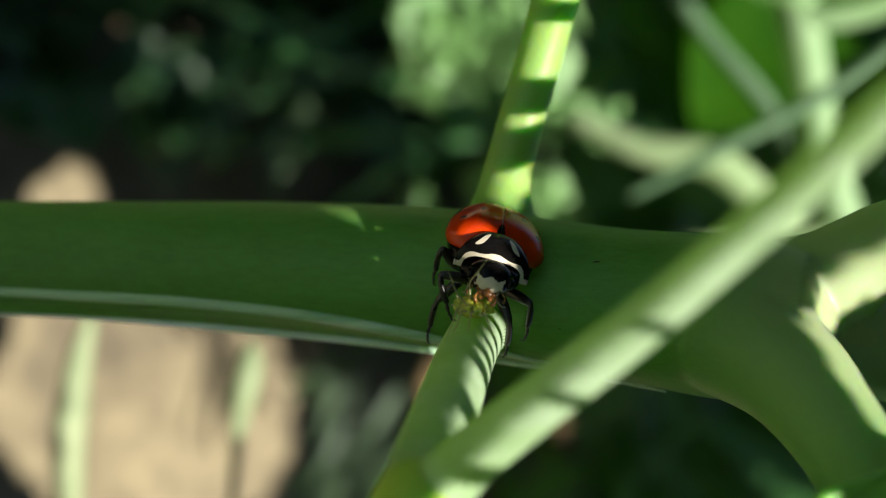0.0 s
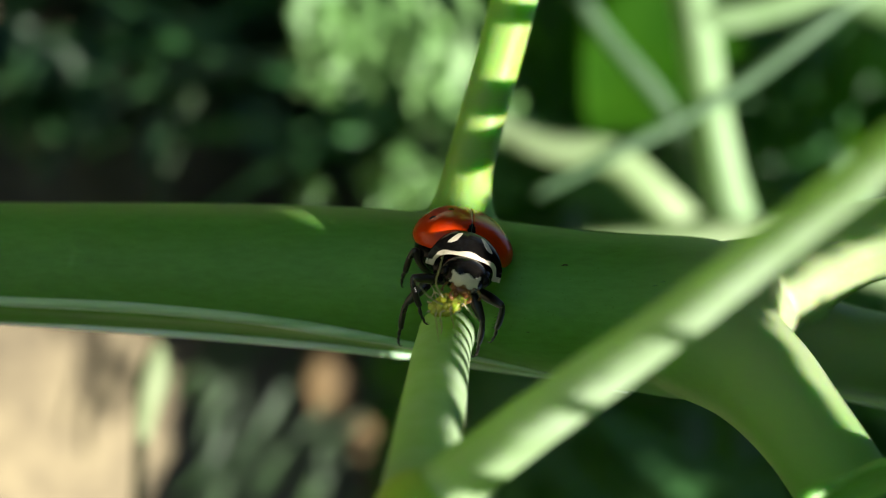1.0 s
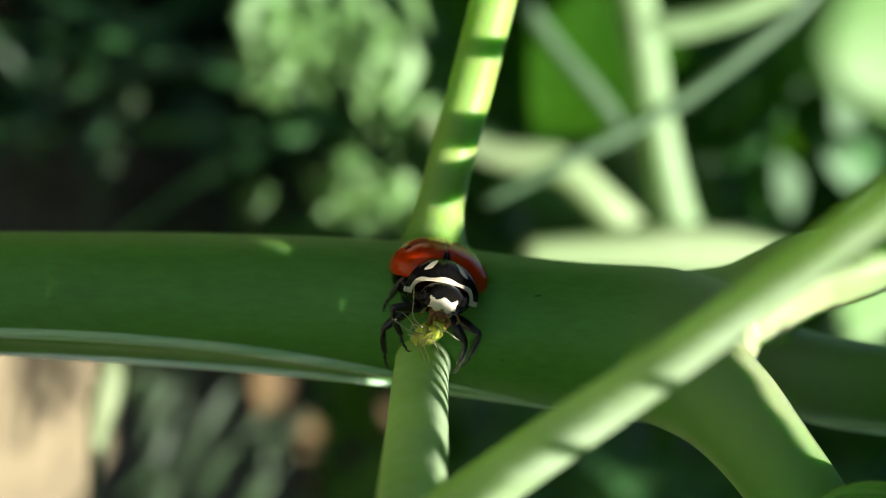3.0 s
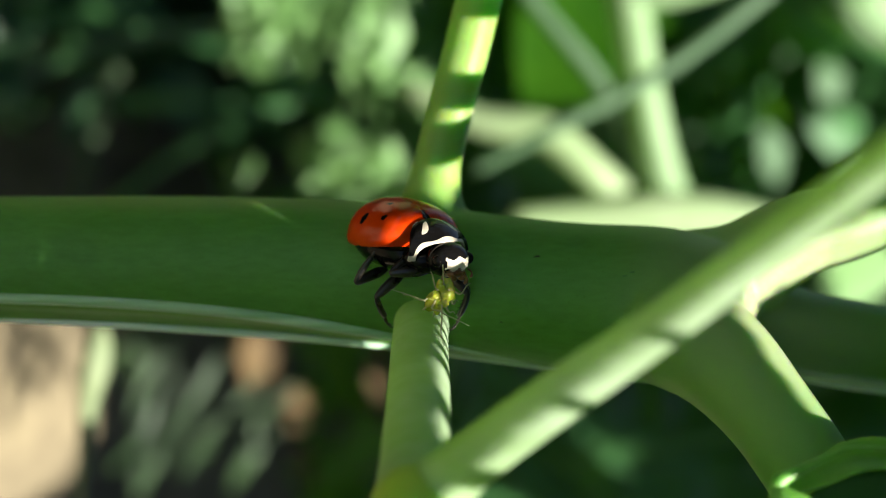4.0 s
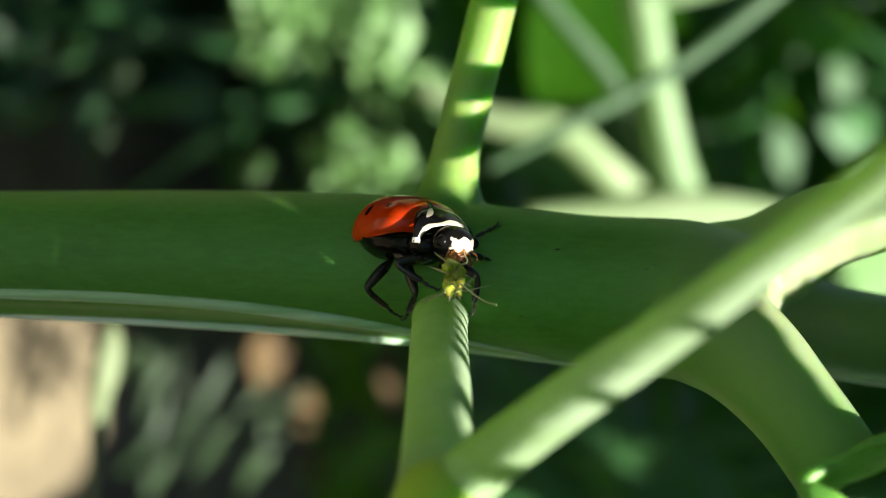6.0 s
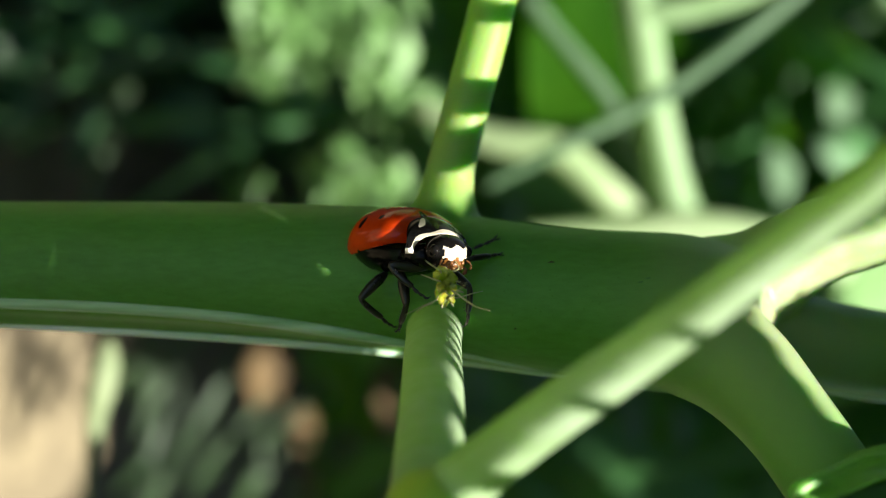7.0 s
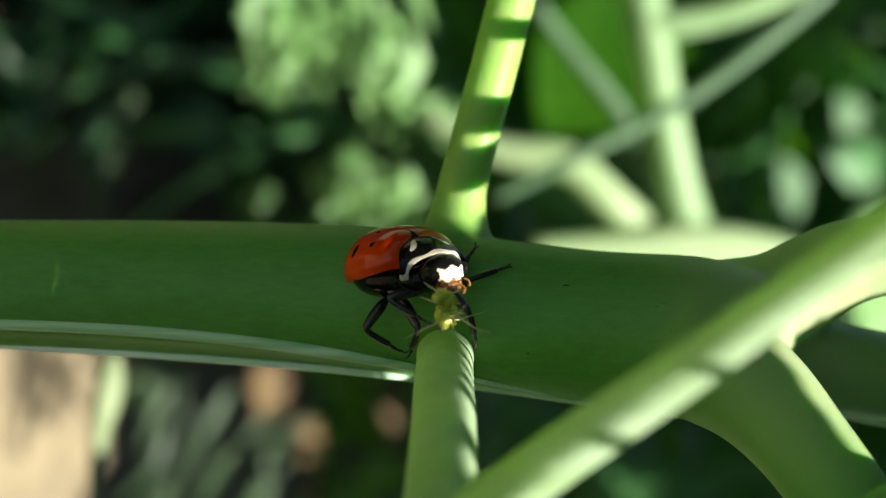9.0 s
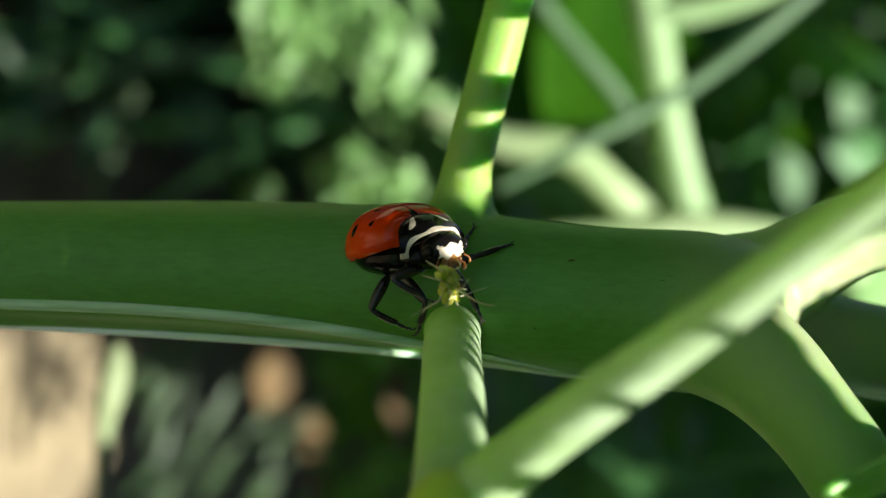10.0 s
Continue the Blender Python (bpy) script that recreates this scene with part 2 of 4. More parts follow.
# ---- ground ----
GROUND = -0.104
bm = bmesh.new()
steps = [-400, -60, -12, -3, -1.2, -0.7] + [-0.45 + 0.0075 * i for i in range(121)] + [0.7, 1.2, 3, 12, 60, 400]
grid = []
for y in steps:
    row = []
    for x in steps:
        near = abs(x) < 0.46 and abs(y) < 0.46
        h = (noise.noise((x * 30, y * 30, 0)) * 0.006 + noise.noise((x * 110, y * 110, 3)) * 0.0025) if near else 0
        row.append(bm.verts.new((x, y + 0.1, GROUND + h)))
    grid.append(row)
for a, b in zip(grid, grid[1:]):
    for k in range(len(a) - 1):
        bm.faces.new((a[k], a[k + 1], b[k + 1], b[k]))
ground = tagged(part("ground", bm, SOIL), "dry brown garden soil with small clods", "soil", kind="structure")

# ---- the plant that carries the beetle ----
plant = tagged(new("plant"), "smooth green garden plant with ridged stem and forked side branches", "plant")


def ridged(s, a):
    """Two ridges with a groove between them along the lower front of the stem."""
    deg = math.degrees(a)
    upper = 124 + 40 * s
    r = 1.0
    r += 0.045 * math.exp(-((deg - upper) / 7) ** 2) * max(0.0, 1 - s * 1.15)
    r += 0.06 * math.exp(-((deg - 168) / 8) ** 2) * max(0.0, 1 - s * 1.1)
    mid, half = (upper + 168) / 2, max(4.0, (168 - upper) / 2)
    r -= 0.05 * math.exp(-((deg - mid) / (half * 0.6)) ** 2) * max(0.0, 1 - s * 1.2)
    return r


bm = bmesh.new()
stalk(bm, [(-33.41, -0.38, 1.50), (-24.41, -0.47, 1.50), (-17.65, -0.52, 1.50), (-8.65, -0.74, 1.50), (-1.89, -1.19, 1.40), (4.81, -2.05, 1.00), (9.17, -2.51, 0.50), (11.70, -2.60, 0.00)],
      [2.3, 2.36, 2.42, 2.62, 2.8, 2.9, 3.1, 2.6], 14, 96, shape=ridged)
stalk(bm, [(7.60, -2.20, 1.00), (10.84, -1.60, 1.10), (12.40, -1.10, 1.00), (13.70, -0.32, 0.90), (15.00, 0.36, 0.80), (17.60, 1.10, 0.80), (25.40, 4.45, 1.80), (39.00, 9.95, 4.50)], [2.4, 2.15, 1.94, 1.76, 1.66, 1.48, 1.4, 1.4], 10, 40)
stalk(bm, [(8.76, -2.89, -0.50), (10.78, -4.26, -2.00), (12.30, -6.14, -3.50), (13.60, -8.36, -5.00), (15.20, -11.26, -6.50), (16.80, -15.15, -9.00)], [2.5, 2.05, 1.70, 1.62, 1.55, 1.5], 10, 40)
stalk(bm, [(11.74, -2.81, 2.00), (14.76, -3.77, 3.00), (18.38, -4.40, 3.50), (24.06, -5.12, 4.00), (36.60, -6.11, 5.00)], [2.2, 1.95, 1.80, 1.80, 1.8], 8, 40)
stalk(bm, [(-0.05, -0.65, 1.50), (-0.02, 0.52, 1.60), (0.07, 1.42, 1.65), (0.16, 2.24, 1.70), (0.36, 3.42, 1.80), (0.86, 5.48, 2.00), (1.42, 7.56, 2.20), (2.07, 10.13, 2.50), (3.39, 15.34, 3.00), (5.35, 22.28, 4.00)],
      [2.7, 2.0, 1.42, 1.12, 0.98, 0.94, 0.94, 0.95, 0.95, 0.95], 8, 40)
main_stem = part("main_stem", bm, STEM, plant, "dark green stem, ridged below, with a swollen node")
rm = main_stem.modifiers.new("join", "REMESH")
rm.mode, rm.voxel_size, rm.use_smooth_shade = "VOXEL", 0.00013, True
sm = main_stem.modifiers.new("soften", "SMOOTH")
sm.factor, sm.iterations = 0.5, 8

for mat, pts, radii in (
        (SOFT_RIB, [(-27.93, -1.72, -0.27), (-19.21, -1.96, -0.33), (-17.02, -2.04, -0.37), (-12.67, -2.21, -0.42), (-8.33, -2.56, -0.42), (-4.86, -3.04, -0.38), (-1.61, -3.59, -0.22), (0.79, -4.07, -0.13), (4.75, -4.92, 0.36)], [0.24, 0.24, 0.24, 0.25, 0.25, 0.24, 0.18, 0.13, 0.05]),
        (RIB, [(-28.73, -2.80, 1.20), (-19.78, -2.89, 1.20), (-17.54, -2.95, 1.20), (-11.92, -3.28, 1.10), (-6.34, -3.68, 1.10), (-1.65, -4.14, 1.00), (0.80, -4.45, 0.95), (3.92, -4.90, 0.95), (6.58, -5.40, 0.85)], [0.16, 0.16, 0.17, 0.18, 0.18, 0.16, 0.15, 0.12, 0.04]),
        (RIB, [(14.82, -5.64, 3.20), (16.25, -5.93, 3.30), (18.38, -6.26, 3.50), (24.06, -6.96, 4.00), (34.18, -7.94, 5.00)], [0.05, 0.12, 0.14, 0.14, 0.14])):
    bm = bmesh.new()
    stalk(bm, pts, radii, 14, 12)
    part("stem_rib", bm, mat, plant, "waxy rib along the stem, pale with painted sheen")

# small scars and specks on the stem's skin
for spots, name, mat, label in ((((7.58, -1.10, -2.07), (7.50, -1.28, -2.09), (7.30, -1.24, -2.09)), "scar", LIT_RIM, "small pale scar on the stem"), (((4.04, -0.51, -1.65),), "speck", DRY, "tiny dark speck"), (((2.72, -3.00, -1.43),), "speck", DRY, "tiny dark speck")):
    bm = bmesh.new()
    for p in spots:
        stalk(bm, [(p[0] - 0.12, p[1], p[2] + 0.02), (p[0], p[1] + 0.03, p[2] - 0.02), (p[0] + 0.12, p[1] + 0.02, p[2] + 0.02)], [0.015, 0.03, 0.015] if mat is LIT_RIM else [0.012, 0.028, 0.02], 4, 8)
    part(name, bm, mat, plant, label)

# the fork that reaches towards the viewer
bm = bmesh.new()
stalk(bm, [(-0.26, -2.98, 0.50), (-0.33, -3.18, -1.40), (-0.36, -3.85, -3.80), (-0.36, -4.83, -6.40), (-0.39, -5.83, -8.80), (-0.44, -6.87, -10.80), (-0.54, -8.31, -12.50), (-0.73, -10.53, -15.00), (-1.13, -14.26, -18.00)],
      [1.25, 1.06, 1.05, 1.07, 1.09, 1.12, 1.25, 1.2, 1.2], 8, 32)
stalk(bm, [(-0.52, -7.95, -12.00), (0.52, -6.84, -12.00), (1.79, -5.64, -12.60), (4.02, -3.78, -13.80), (5.96, -2.20, -15.00), (8.51, 0.10, -17.00), (10.54, 2.04, -19.00), (13.15, 4.58, -21.50), (16.45, 7.93, -25.00)],
      [1.1, 0.95, 0.83, 0.76, 0.66, 0.56, 0.52, 0.50, 0.48], 8, 32)
fork = part("fork_branch", bm, PALE, plant, "pale green forked branch crossing before the stem")
rm = fork.modifiers.new("join", "REMESH")
rm.mode, rm.voxel_size, rm.use_smooth_shade = "VOXEL", 0.00012, True
sm = fork.modifiers.new("soften", "SMOOTH")
sm.factor, sm.iterations = 0.5, 8


bm = bmesh.new()
stalk(bm, [(-0.92, -10.76, -15.20), (-0.65, -9.29, -13.60), (-0.45, -8.18, -12.40), (-0.33, -7.44, -11.70), (-0.27, -6.98, -11.30)], [1.42, 1.5, 1.46, 1.34, 1.1], 8, 32)
part("sheath", bm, BUD, plant, "yellow-green leaf sheath round the fork")


# ---- lady beetle ----
def frame_of(place, fwd, up):
    """Pose with its y axis along fwd and its z axis near up (plant frame)."""
    y = way(*fwd)
    x = y.cross(way(*up)).normalized()
    z = x.cross(y)
    m = Matrix((x, y, z)).transposed().to_4x4()
    m.translation = at(*place)
    return m


def sheet(fn, nu, nv, pick=None):
    bm = bmesh.new()
    rows = [[bm.verts.new(Vector(fn(i / nu, k / nv)) * MM) for k in range(nv + 1)] for i in range(nu + 1)]
    for i in range(nu):
        for k in range(nv):
            f = bm.faces.new((rows[i][k], rows[i + 1][k], rows[i + 1][k + 1], rows[i][k + 1]))
            if pick:
                f.material_index = pick((i + 0.5) / nu, (k + 0.5) / nv, f.calc_center_median() / MM)
    bmesh.ops.remove_doubles(bm, verts=bm.verts, dist=2e-6)
    bmesh.ops.recalc_face_normals(bm, faces=bm.faces)
    return bm


def ball(bm, centre, size, seg=20, rings=12):
    v = bmesh.ops.create_uvsphere(bm, u_segments=seg, v_segments=rings, radius=1.0)["verts"]
    for q in v:
        q.co = (Vector(centre) + Vector((q.co.x * size[0], q.co.y * size[1], q.co.z * size[2]))) * MM
    return v


beetle = tagged(new("lady_beetle"), "glossy red lady beetle with black spots eating an aphid", "beetle")


def elytron(side):
    def fn(a, b):
        y = 0.80 - 4.12 * a
        s = (y + 1.05) / (1.93 if y > -1.05 else 2.28)
        w = 1.88 * max(0.0, 1 - abs(s) ** (3.6 if y > -1.05 else 2.3)) ** 0.5
        h = 1.64 * max(0.0, 1 - abs(s) ** (2.9 if y > -1.05 else 2.2)) ** 0.5
        phi = min(b / 0.92, 1.0) * radians(114)
        low = 0.34 + 0.74 * min(1.0, max(0.0, (y + 2.9) / 3.4)) ** 1.3
        mid = low + 0.34 * min(1.0, h)
        x = w * math.sin(phi) ** (0.9 if phi < math.pi / 2 else 1.0)
        z = mid + max(0.74 + h - mid, 0.05 * h) * math.cos(phi) if phi < math.pi / 2 else mid + 0.84 * min(1.0, h) * math.cos(phi)
        if b > 0.92:
            # the edge turns in under the body
            x *= 1 - 1.5 * (b - 0.92)
            z -= 0.4 * (b - 0.92) * min(1.0, w)
        return (side * (x + 0.012), y, z)

    spots = [(1.42, -0.35, 0.11), (0.78, -0.95, 0.11), (1.62, -1.30, 0.15), (0.80, -2.15, 0.12)]

    def pick(a, b, c):
        x = abs(c.x)
        if x < 0.24 - 0.3 * (0.62 - c.y) and c.y > 0.02:
            return 1
        if c.y > 0.22 and ((x - 0.50) / 0.28) ** 2 + ((c.y - 0.60) / 0.17) ** 2 < 1:
            return 2
        if b > 0.95:
            return 1
        for px, y, r in spots:
            if (x - px) ** 2 + (c.y - y) ** 2 < r * r * (1 + 0.5 * noise.noise((c.x * 9, c.y * 9, side))):
                return 1
        return 0
    return sheet(fn, 120, 96, pick)


for side in (-1, 1):
    e = part("elytron", elytron(side), [RED, BLACK, CREAM], beetle, "glossy orange-red wing case with small black spots")
    so = e.modifiers.new("shell", "SOLIDIFY")
    so.thickness, so.offset = 0.00006, -1


def pronotum(a, b):
    """The collar shield, from its front edge (a = 0) to the wing cases (a = 1)."""
    phi = (b * 2 - 1) * radians(90)
    w = 1.08 + 0.30 * min(1.0, a * 1.7) ** 0.7 - 0.05 * max(0.0, a - 0.7) / 0.3
    top = 1.46 + 0.60 * math.sin((0.08 + 0.92 * a) * math.pi / 2)
    y = 1.80 - 1.16 * a - (0.42 * (1 - a) + 0.05) * math.sin(phi) ** 2 + a * (0.66 * abs(math.sin(phi)) ** 4 - 0.10 * math.cos(phi) ** 2)
    z = 0.74 + (top - 0.74) * max(0.0, math.cos(phi)) ** 0.8
    return (w * math.sin(phi) * (1 + 0.03 * math.cos(phi)), y, z)


def collar(a, b, c):
    x, phi = abs(c.x), abs(b * 2 - 1)
    front = 0.12 + 0.035 * math.cos(phi * 11) + 0.12 * max(0.0, phi - 0.35)
    if a < front:
        return 1
    if phi > 0.90 + 0.06 * a:
        return 1
    mid = 0.38 + 0.40 * (0.85 - a) / 0.5
    if 0.40 < a < 0.85 and abs(x - mid * 0.98) < (0.075 + 0.09 * (0.85 - a) / 0.45) * (1 - ((a - 0.62) / 0.23) ** 6):
        return 1
    return 0


pn = part("pronotum", sheet(pronotum, 100, 150, collar), [BLACK, CREAM], beetle, "black collar shield with cream rim and two cream dashes")
so = pn.modifiers.new("shell", "SOLIDIFY")
so.thickness, so.offset = 0.00008, -1

bm = bmesh.new()
ball(bm, (0, -1.05, 0.62), (1.70, 2.04, 0.84), 48, 24)
ball(bm, (0, 0.85, 0.66), (1.20, 0.90, 0.56), 24, 12)
for v in bm.verts:
    # the belly's plates
    if v.co.z < 0.6 * MM:
        v.co.z += 0.025 * MM * math.sin(v.co.y / MM * 14)
part("belly", bm, BLACK, beetle, "black underside")
bm = bmesh.new()
ball(bm, (0, 1.80, 0.86), (0.84, 0.74, 0.64), 72, 48)
for f in bm.faces:
    c = f.calc_center_median() / MM
    edge = 1.10 + 0.05 * math.cos(c.x * 12) - 0.10 * abs(c.x)
    foot = 0.66 + 0.07 * math.cos(c.x * 15) - 0.10 * abs(c.x)
    if c.y > 2.1 and abs(c.x) < 0.50 and foot < c.z < edge:
        f.material_index = 1
    elif c.y > 2.1 and c.z <= foot and abs(c.x) < 0.42:
        f.material_index = 2
head = part("head", bm, [BLACK, CREAM, BROWN], beetle, "black head with a cream face patch")
for s in (-1, 1):
    bm = bmesh.new()
    ball(bm, (s * 0.72, 2.10, 0.92), (0.17, 0.22, 0.22), 20, 12)
    part("eye", bm, BLACK, head)
    bm = bmesh.new()
    tube(bm, [Vector(p) * MM for p in ((s * 0.54, 2.34, 0.60), (s * 0.64, 2.42, 0.52), (s * 0.68, 2.44, 0.44), (s * 0.68, 2.44, 0.36), (s * 0.66, 2.42, 0.30))], [r * MM for r in (0.04, 0.03, 0.03, 0.055, 0.045)], 5, 8)
    part("antenna", bm, BROWN, head)
    bm = bmesh.new()
    tube(bm, [Vector(p) * MM for p in ((s * 0.26, 2.36, 0.46), (s * 0.36, 2.52, 0.34), (s * 0.34, 2.58, 0.22), (s * 0.26, 2.58, 0.14))], [r * MM for r in (0.05, 0.05, 0.075, 0.06)], 5, 8)
    part("palp", bm, BROWN, head)
bm = bmesh.new()
ball(bm, (0, 2.30, 0.48), (0.36, 0.26, 0.17), 24, 12)
for s in (-1, 1):
    ball(bm, (s * 0.17, 2.46, 0.34), (0.11, 0.17, 0.11), 14, 8)
    ball(bm, (s * 0.24, 2.52, 0.52), (0.07, 0.06, 0.07), 12, 8)
part("mouth", bm, BROWN, head, "orange-brown mouthparts")

BEETLE = [
    # seconds, place, forward, up
    (0.0, (-0.01, -1.15, -2.0), (0.11, -0.38, -0.92), (0.33, 0.88, -0.32)),
    (1.0, (0.02, -1.05, -2.0), (0.10, -0.32, -0.94), (0.30, 0.91, -0.28)),
    (3.2, (0.07, -0.93, -1.95), (0.09, -0.24, -0.97), (0.24, 0.95, -0.21)),
    (3.7, (-0.32, -0.90, -1.95), (0.42, -0.25, -0.87), (0.18, 0.96, -0.20)),
    (4.3, (-0.70, -0.88, -1.95), (0.70, -0.24, -0.67), (0.15, 0.92, -0.36)),
    (4.5, (-0.84, -0.87, -1.95), (0.73, -0.22, -0.64), (0.17, 0.92, -0.34)),
    (5.0, (-0.98, -0.92, -1.90), (0.65, -0.10, -0.76), (0.17, 0.97, -0.10)),
    (6.5, (-1.04, -0.88, -1.92), (0.58, -0.09, -0.81), (0.10, 0.99, -0.03)),
    (7.2, (-0.99, -0.80, -1.96), (0.58, -0.05, -0.81), (0.02, 1.00, -0.04)),
    (8.0, (-1.15, -0.60, -2.0), (0.57, 0.03, -0.82), (-0.15, 0.98, -0.07)),
    (9.0, (-1.36, -0.75, -2.0), (0.55, -0.05, -0.83), (-0.11, 0.99, -0.12)),
    (10.0, (-1.58, -0.78, -2.0), (0.55, -0.07, -0.83), (-0.14, 0.98, -0.17)),
]

THIGH, SHIN = 1.30, 1.75


def limb():
    """A thigh and a shin with foot and claws, each along its own y axis."""
    bm = bmesh.new()
    tube(bm, [Vector(p) * MM for p in ((0, -0.08, 0), (0, 0.25, 0.01), (0, 0.7, 0.02), (0, 1.15, 0.0), (0, 1.32, 0))], [r * MM for r in (0.11, 0.19, 0.20, 0.155, 0.105)], 5, 14, up=(0, 0, 1))
    thigh = part("leg", bm, LEGS, beetle, "glossy black jointed leg")
    bm = bmesh.new()
    tube(bm, [Vector(p) * MM for p in ((0, 0, 0), (0, 0.3, 0.06), (0, 0.8, 0.07), (0, 1.1, 0.04))], [r * MM for r in (0.10, 0.115, 0.12, 0.10)], 5, 10)
    shin = part("shin", bm, LEGS, thigh)
    bm = bmesh.new()
    tube(bm, [Vector(p) * MM for p in ((0, 1.08, 0.04), (0, 1.25, 0.07), (0, 1.38, 0.07), (0, 1.42, 0.06), (0, 1.55, 0.06), (0, 1.64, 0.0))], [r * MM for r in (0.035, 0.065, 0.07, 0.04, 0.055, 0.035)], 4, 8)
    for s in (-1, 1):
        tube(bm, [Vector(p) * MM for p in ((0.02 * s, 1.62, 0.02), (0.06 * s, 1.74, 0.03), (0.09 * s, 1.82, -0.04), (0.08 * s, 1.83, -0.13))], [r * MM for r in (0.032, 0.028, 0.02, 0.008)], 4, 6)
    for k in range(5):
        # short bristles on the shin
        y = 0.35 + 0.17 * k
        tube(bm, [Vector((0.05, y, -0.02)) * MM, Vector((0.13, y + 0.09, -0.10)) * MM], [0.012 * MM, 0.004 * MM], 1, 5)
    part("foot", bm, LEGS, shin, "thin foot with two hooked claws")
    return thigh, shin


def bent(hip, foot, pole):
    """Poses of thigh and shin that bring the foot to its place (all in the beetle's space, mm)."""
    v = foot - hip
    r = max(0.6, min(v.length, THIGH + SHIN - 0.02))
    v.normalize()
    side = (pole - v * pole.dot(v)).normalized()
    a = (THIGH ** 2 - SHIN ** 2 + r * r) / (2 * r)
    h = math.sqrt(max(0.0, THIGH ** 2 - a * a))
    knee = hip + v * a + side * h
    tip = hip + v * r

    def along(p, q):
        y = (q - p).normalized()
        x = y.cross(side).normalized()
        if x.length < 0.5:
            x = Vector((1, 0, 0))
        z = x.cross(y)
        m = Matrix((x, y, z)).transposed().to_4x4()
        m.translation = p * MM
        return m
    one, two = along(hip, knee), along(knee, tip)
    return one, one.inverted() @ two


# hip on the body, then (seconds, where the knee points, where the foot stands) in the plant's frame
STEPS = [
    ((0.42, 1.15, 0.25), [(0.0, (-0.89, -1.69, -3.4), (-1.01, -2.61, -3.2)), (3.2, (-0.81, -1.26, -3.4), (-0.82, -2.42, -3.2)), (4.3, (-0.66, -1.34, -3.4), (0.15, -1.84, -3.6)), (5.0, (-0.74, -1.33, -3.4), (-0.17, -1.89, -3.6)), (8.0, (-0.96, -1.09, -3.4), (-0.66, -1.63, -3.5)), (10.0, (-1.30, -1.24, -3.4), (-0.94, -1.93, -3.5))]),
    ((0.80, 0.25, -0.10), [(0.0, (-1.86, -1.06, -3.0), (-2.22, -3.51, -1.6)), (3.2, (-1.80, -0.79, -3.0), (-1.57, -3.16, -1.6)), (4.3, (-1.29, -1.37, -2.8), (-1.57, -3.05, -2.0)), (5.0, (-1.32, -1.96, -2.8), (-1.60, -3.04, -2.0)), (8.0, (-1.50, -1.96, -2.8), (-1.69, -3.03, -2.0)), (10.0, (-1.55, -2.00, -2.8), (-1.66, -3.16, -2.0))]),
    ((0.95, -0.65, -0.18), [(0.0, (-2.29, -0.42, -2.4), (-2.05, -1.32, -1.4)), (3.2, (-2.26, -0.09, -2.4), (-1.81, -1.02, -1.4)), (4.3, (-2.91, -1.84, -2.4), (-1.68, -2.58, -1.8)), (5.0, (-2.72, -2.24, -2.4), (-1.76, -2.95, -1.8)), (8.0, (-3.03, -2.34, -2.4), (-1.82, -2.87, -1.8)), (10.0, (-3.24, -2.78, -2.4), (-1.79, -2.98, -1.8))]),
    ((-0.42, 1.15, 0.25), [(0.0, (1.14, -2.78, -3.2), (0.75, -3.98, -2.0)), (3.2, (1.27, -2.11, -3.2), (0.89, -3.31, -2.0)), (4.3, (1.49, -1.57, -3.2), (0.84, -3.08, -2.2)), (5.0, (1.19, -1.35, -3.2), (0.86, -2.94, -2.2)), (8.0, (0.69, -1.14, -3.2), (0.81, -2.71, -2.2)), (10.0, (0.18, -1.49, -3.2), (0.76, -2.70, -2.2))]),
    ((-0.80, 0.25, -0.10), [(0.0, (2.06, -1.90, -3.0), (1.42, -3.36, -1.6)), (3.2, (2.01, -1.50, -3.0), (1.22, -3.08, -1.6)), (4.3, (1.71, -0.93, -2.8), (1.44, -1.66, -1.4)), (5.0, (1.52, -0.75, -2.6), (1.56, -1.41, -1.4)), (6.5, (1.50, -0.30, -2.4), (1.90, -0.70, -1.3)), (8.0, (1.53, 0.32, -2.2), (2.87, 1.01, -1.0)), (8.5, (0.95, -0.10, -2.2), (2.10, 0.25, -1.0)), (10.0, (0.69, -0.29, -2.2), (1.94, 0.15, -1.0))]),
    ((-0.95, -0.65, -0.18), [(0.0, (2.67, -0.86, -2.4), (1.29, -1.53, -1.2)), (3.2, (2.37, -0.43, -2.4), (1.30, -1.05, -1.2)), (4.3, (1.64, 0.05, -1.8), (2.16, -0.71, -1.2)), (5.0, (1.51, 0.24, -1.8), (2.28, 0.73, -0.9)), (7.2, (1.51, 0.24, -1.8), (2.28, 0.65, -0.9)), (8.0, (0.89, 0.70, -1.6), (1.12, 1.14, -0.8)), (10.0, (0.39, 0.37, -1.6), (0.52, 0.81, -0.8))]),
]
BEETLE_LEGS = [limb() for _ in STEPS]

# ---- aphid ----
aphid = tagged(new("aphid"), "small yellow-green aphid held in the beetle's jaws", "aphid")
bm = bmesh.new()
for c, r in (((0, -0.2, 0), (0.30, 0.42, 0.26)), ((0.10, 0.18, 0.04), (0.25, 0.28, 0.22)), ((-0.12, 0.40, 0.0), (0.24, 0.26, 0.2)), ((0.05, -0.52, 0.05), (0.2, 0.2, 0.16)), ((0.16, -0.05, 0.16), (0.14, 0.2, 0.12)), ((-0.17, 0.0, 0.14), (0.12, 0.16, 0.12))):
    ball(bm, (c[0] * 1.35, c[1] * 0.95, c[2] * 1.1), (r[0] * 1.3, r[1] * 0.95, r[2] * 1.1), 32, 24)
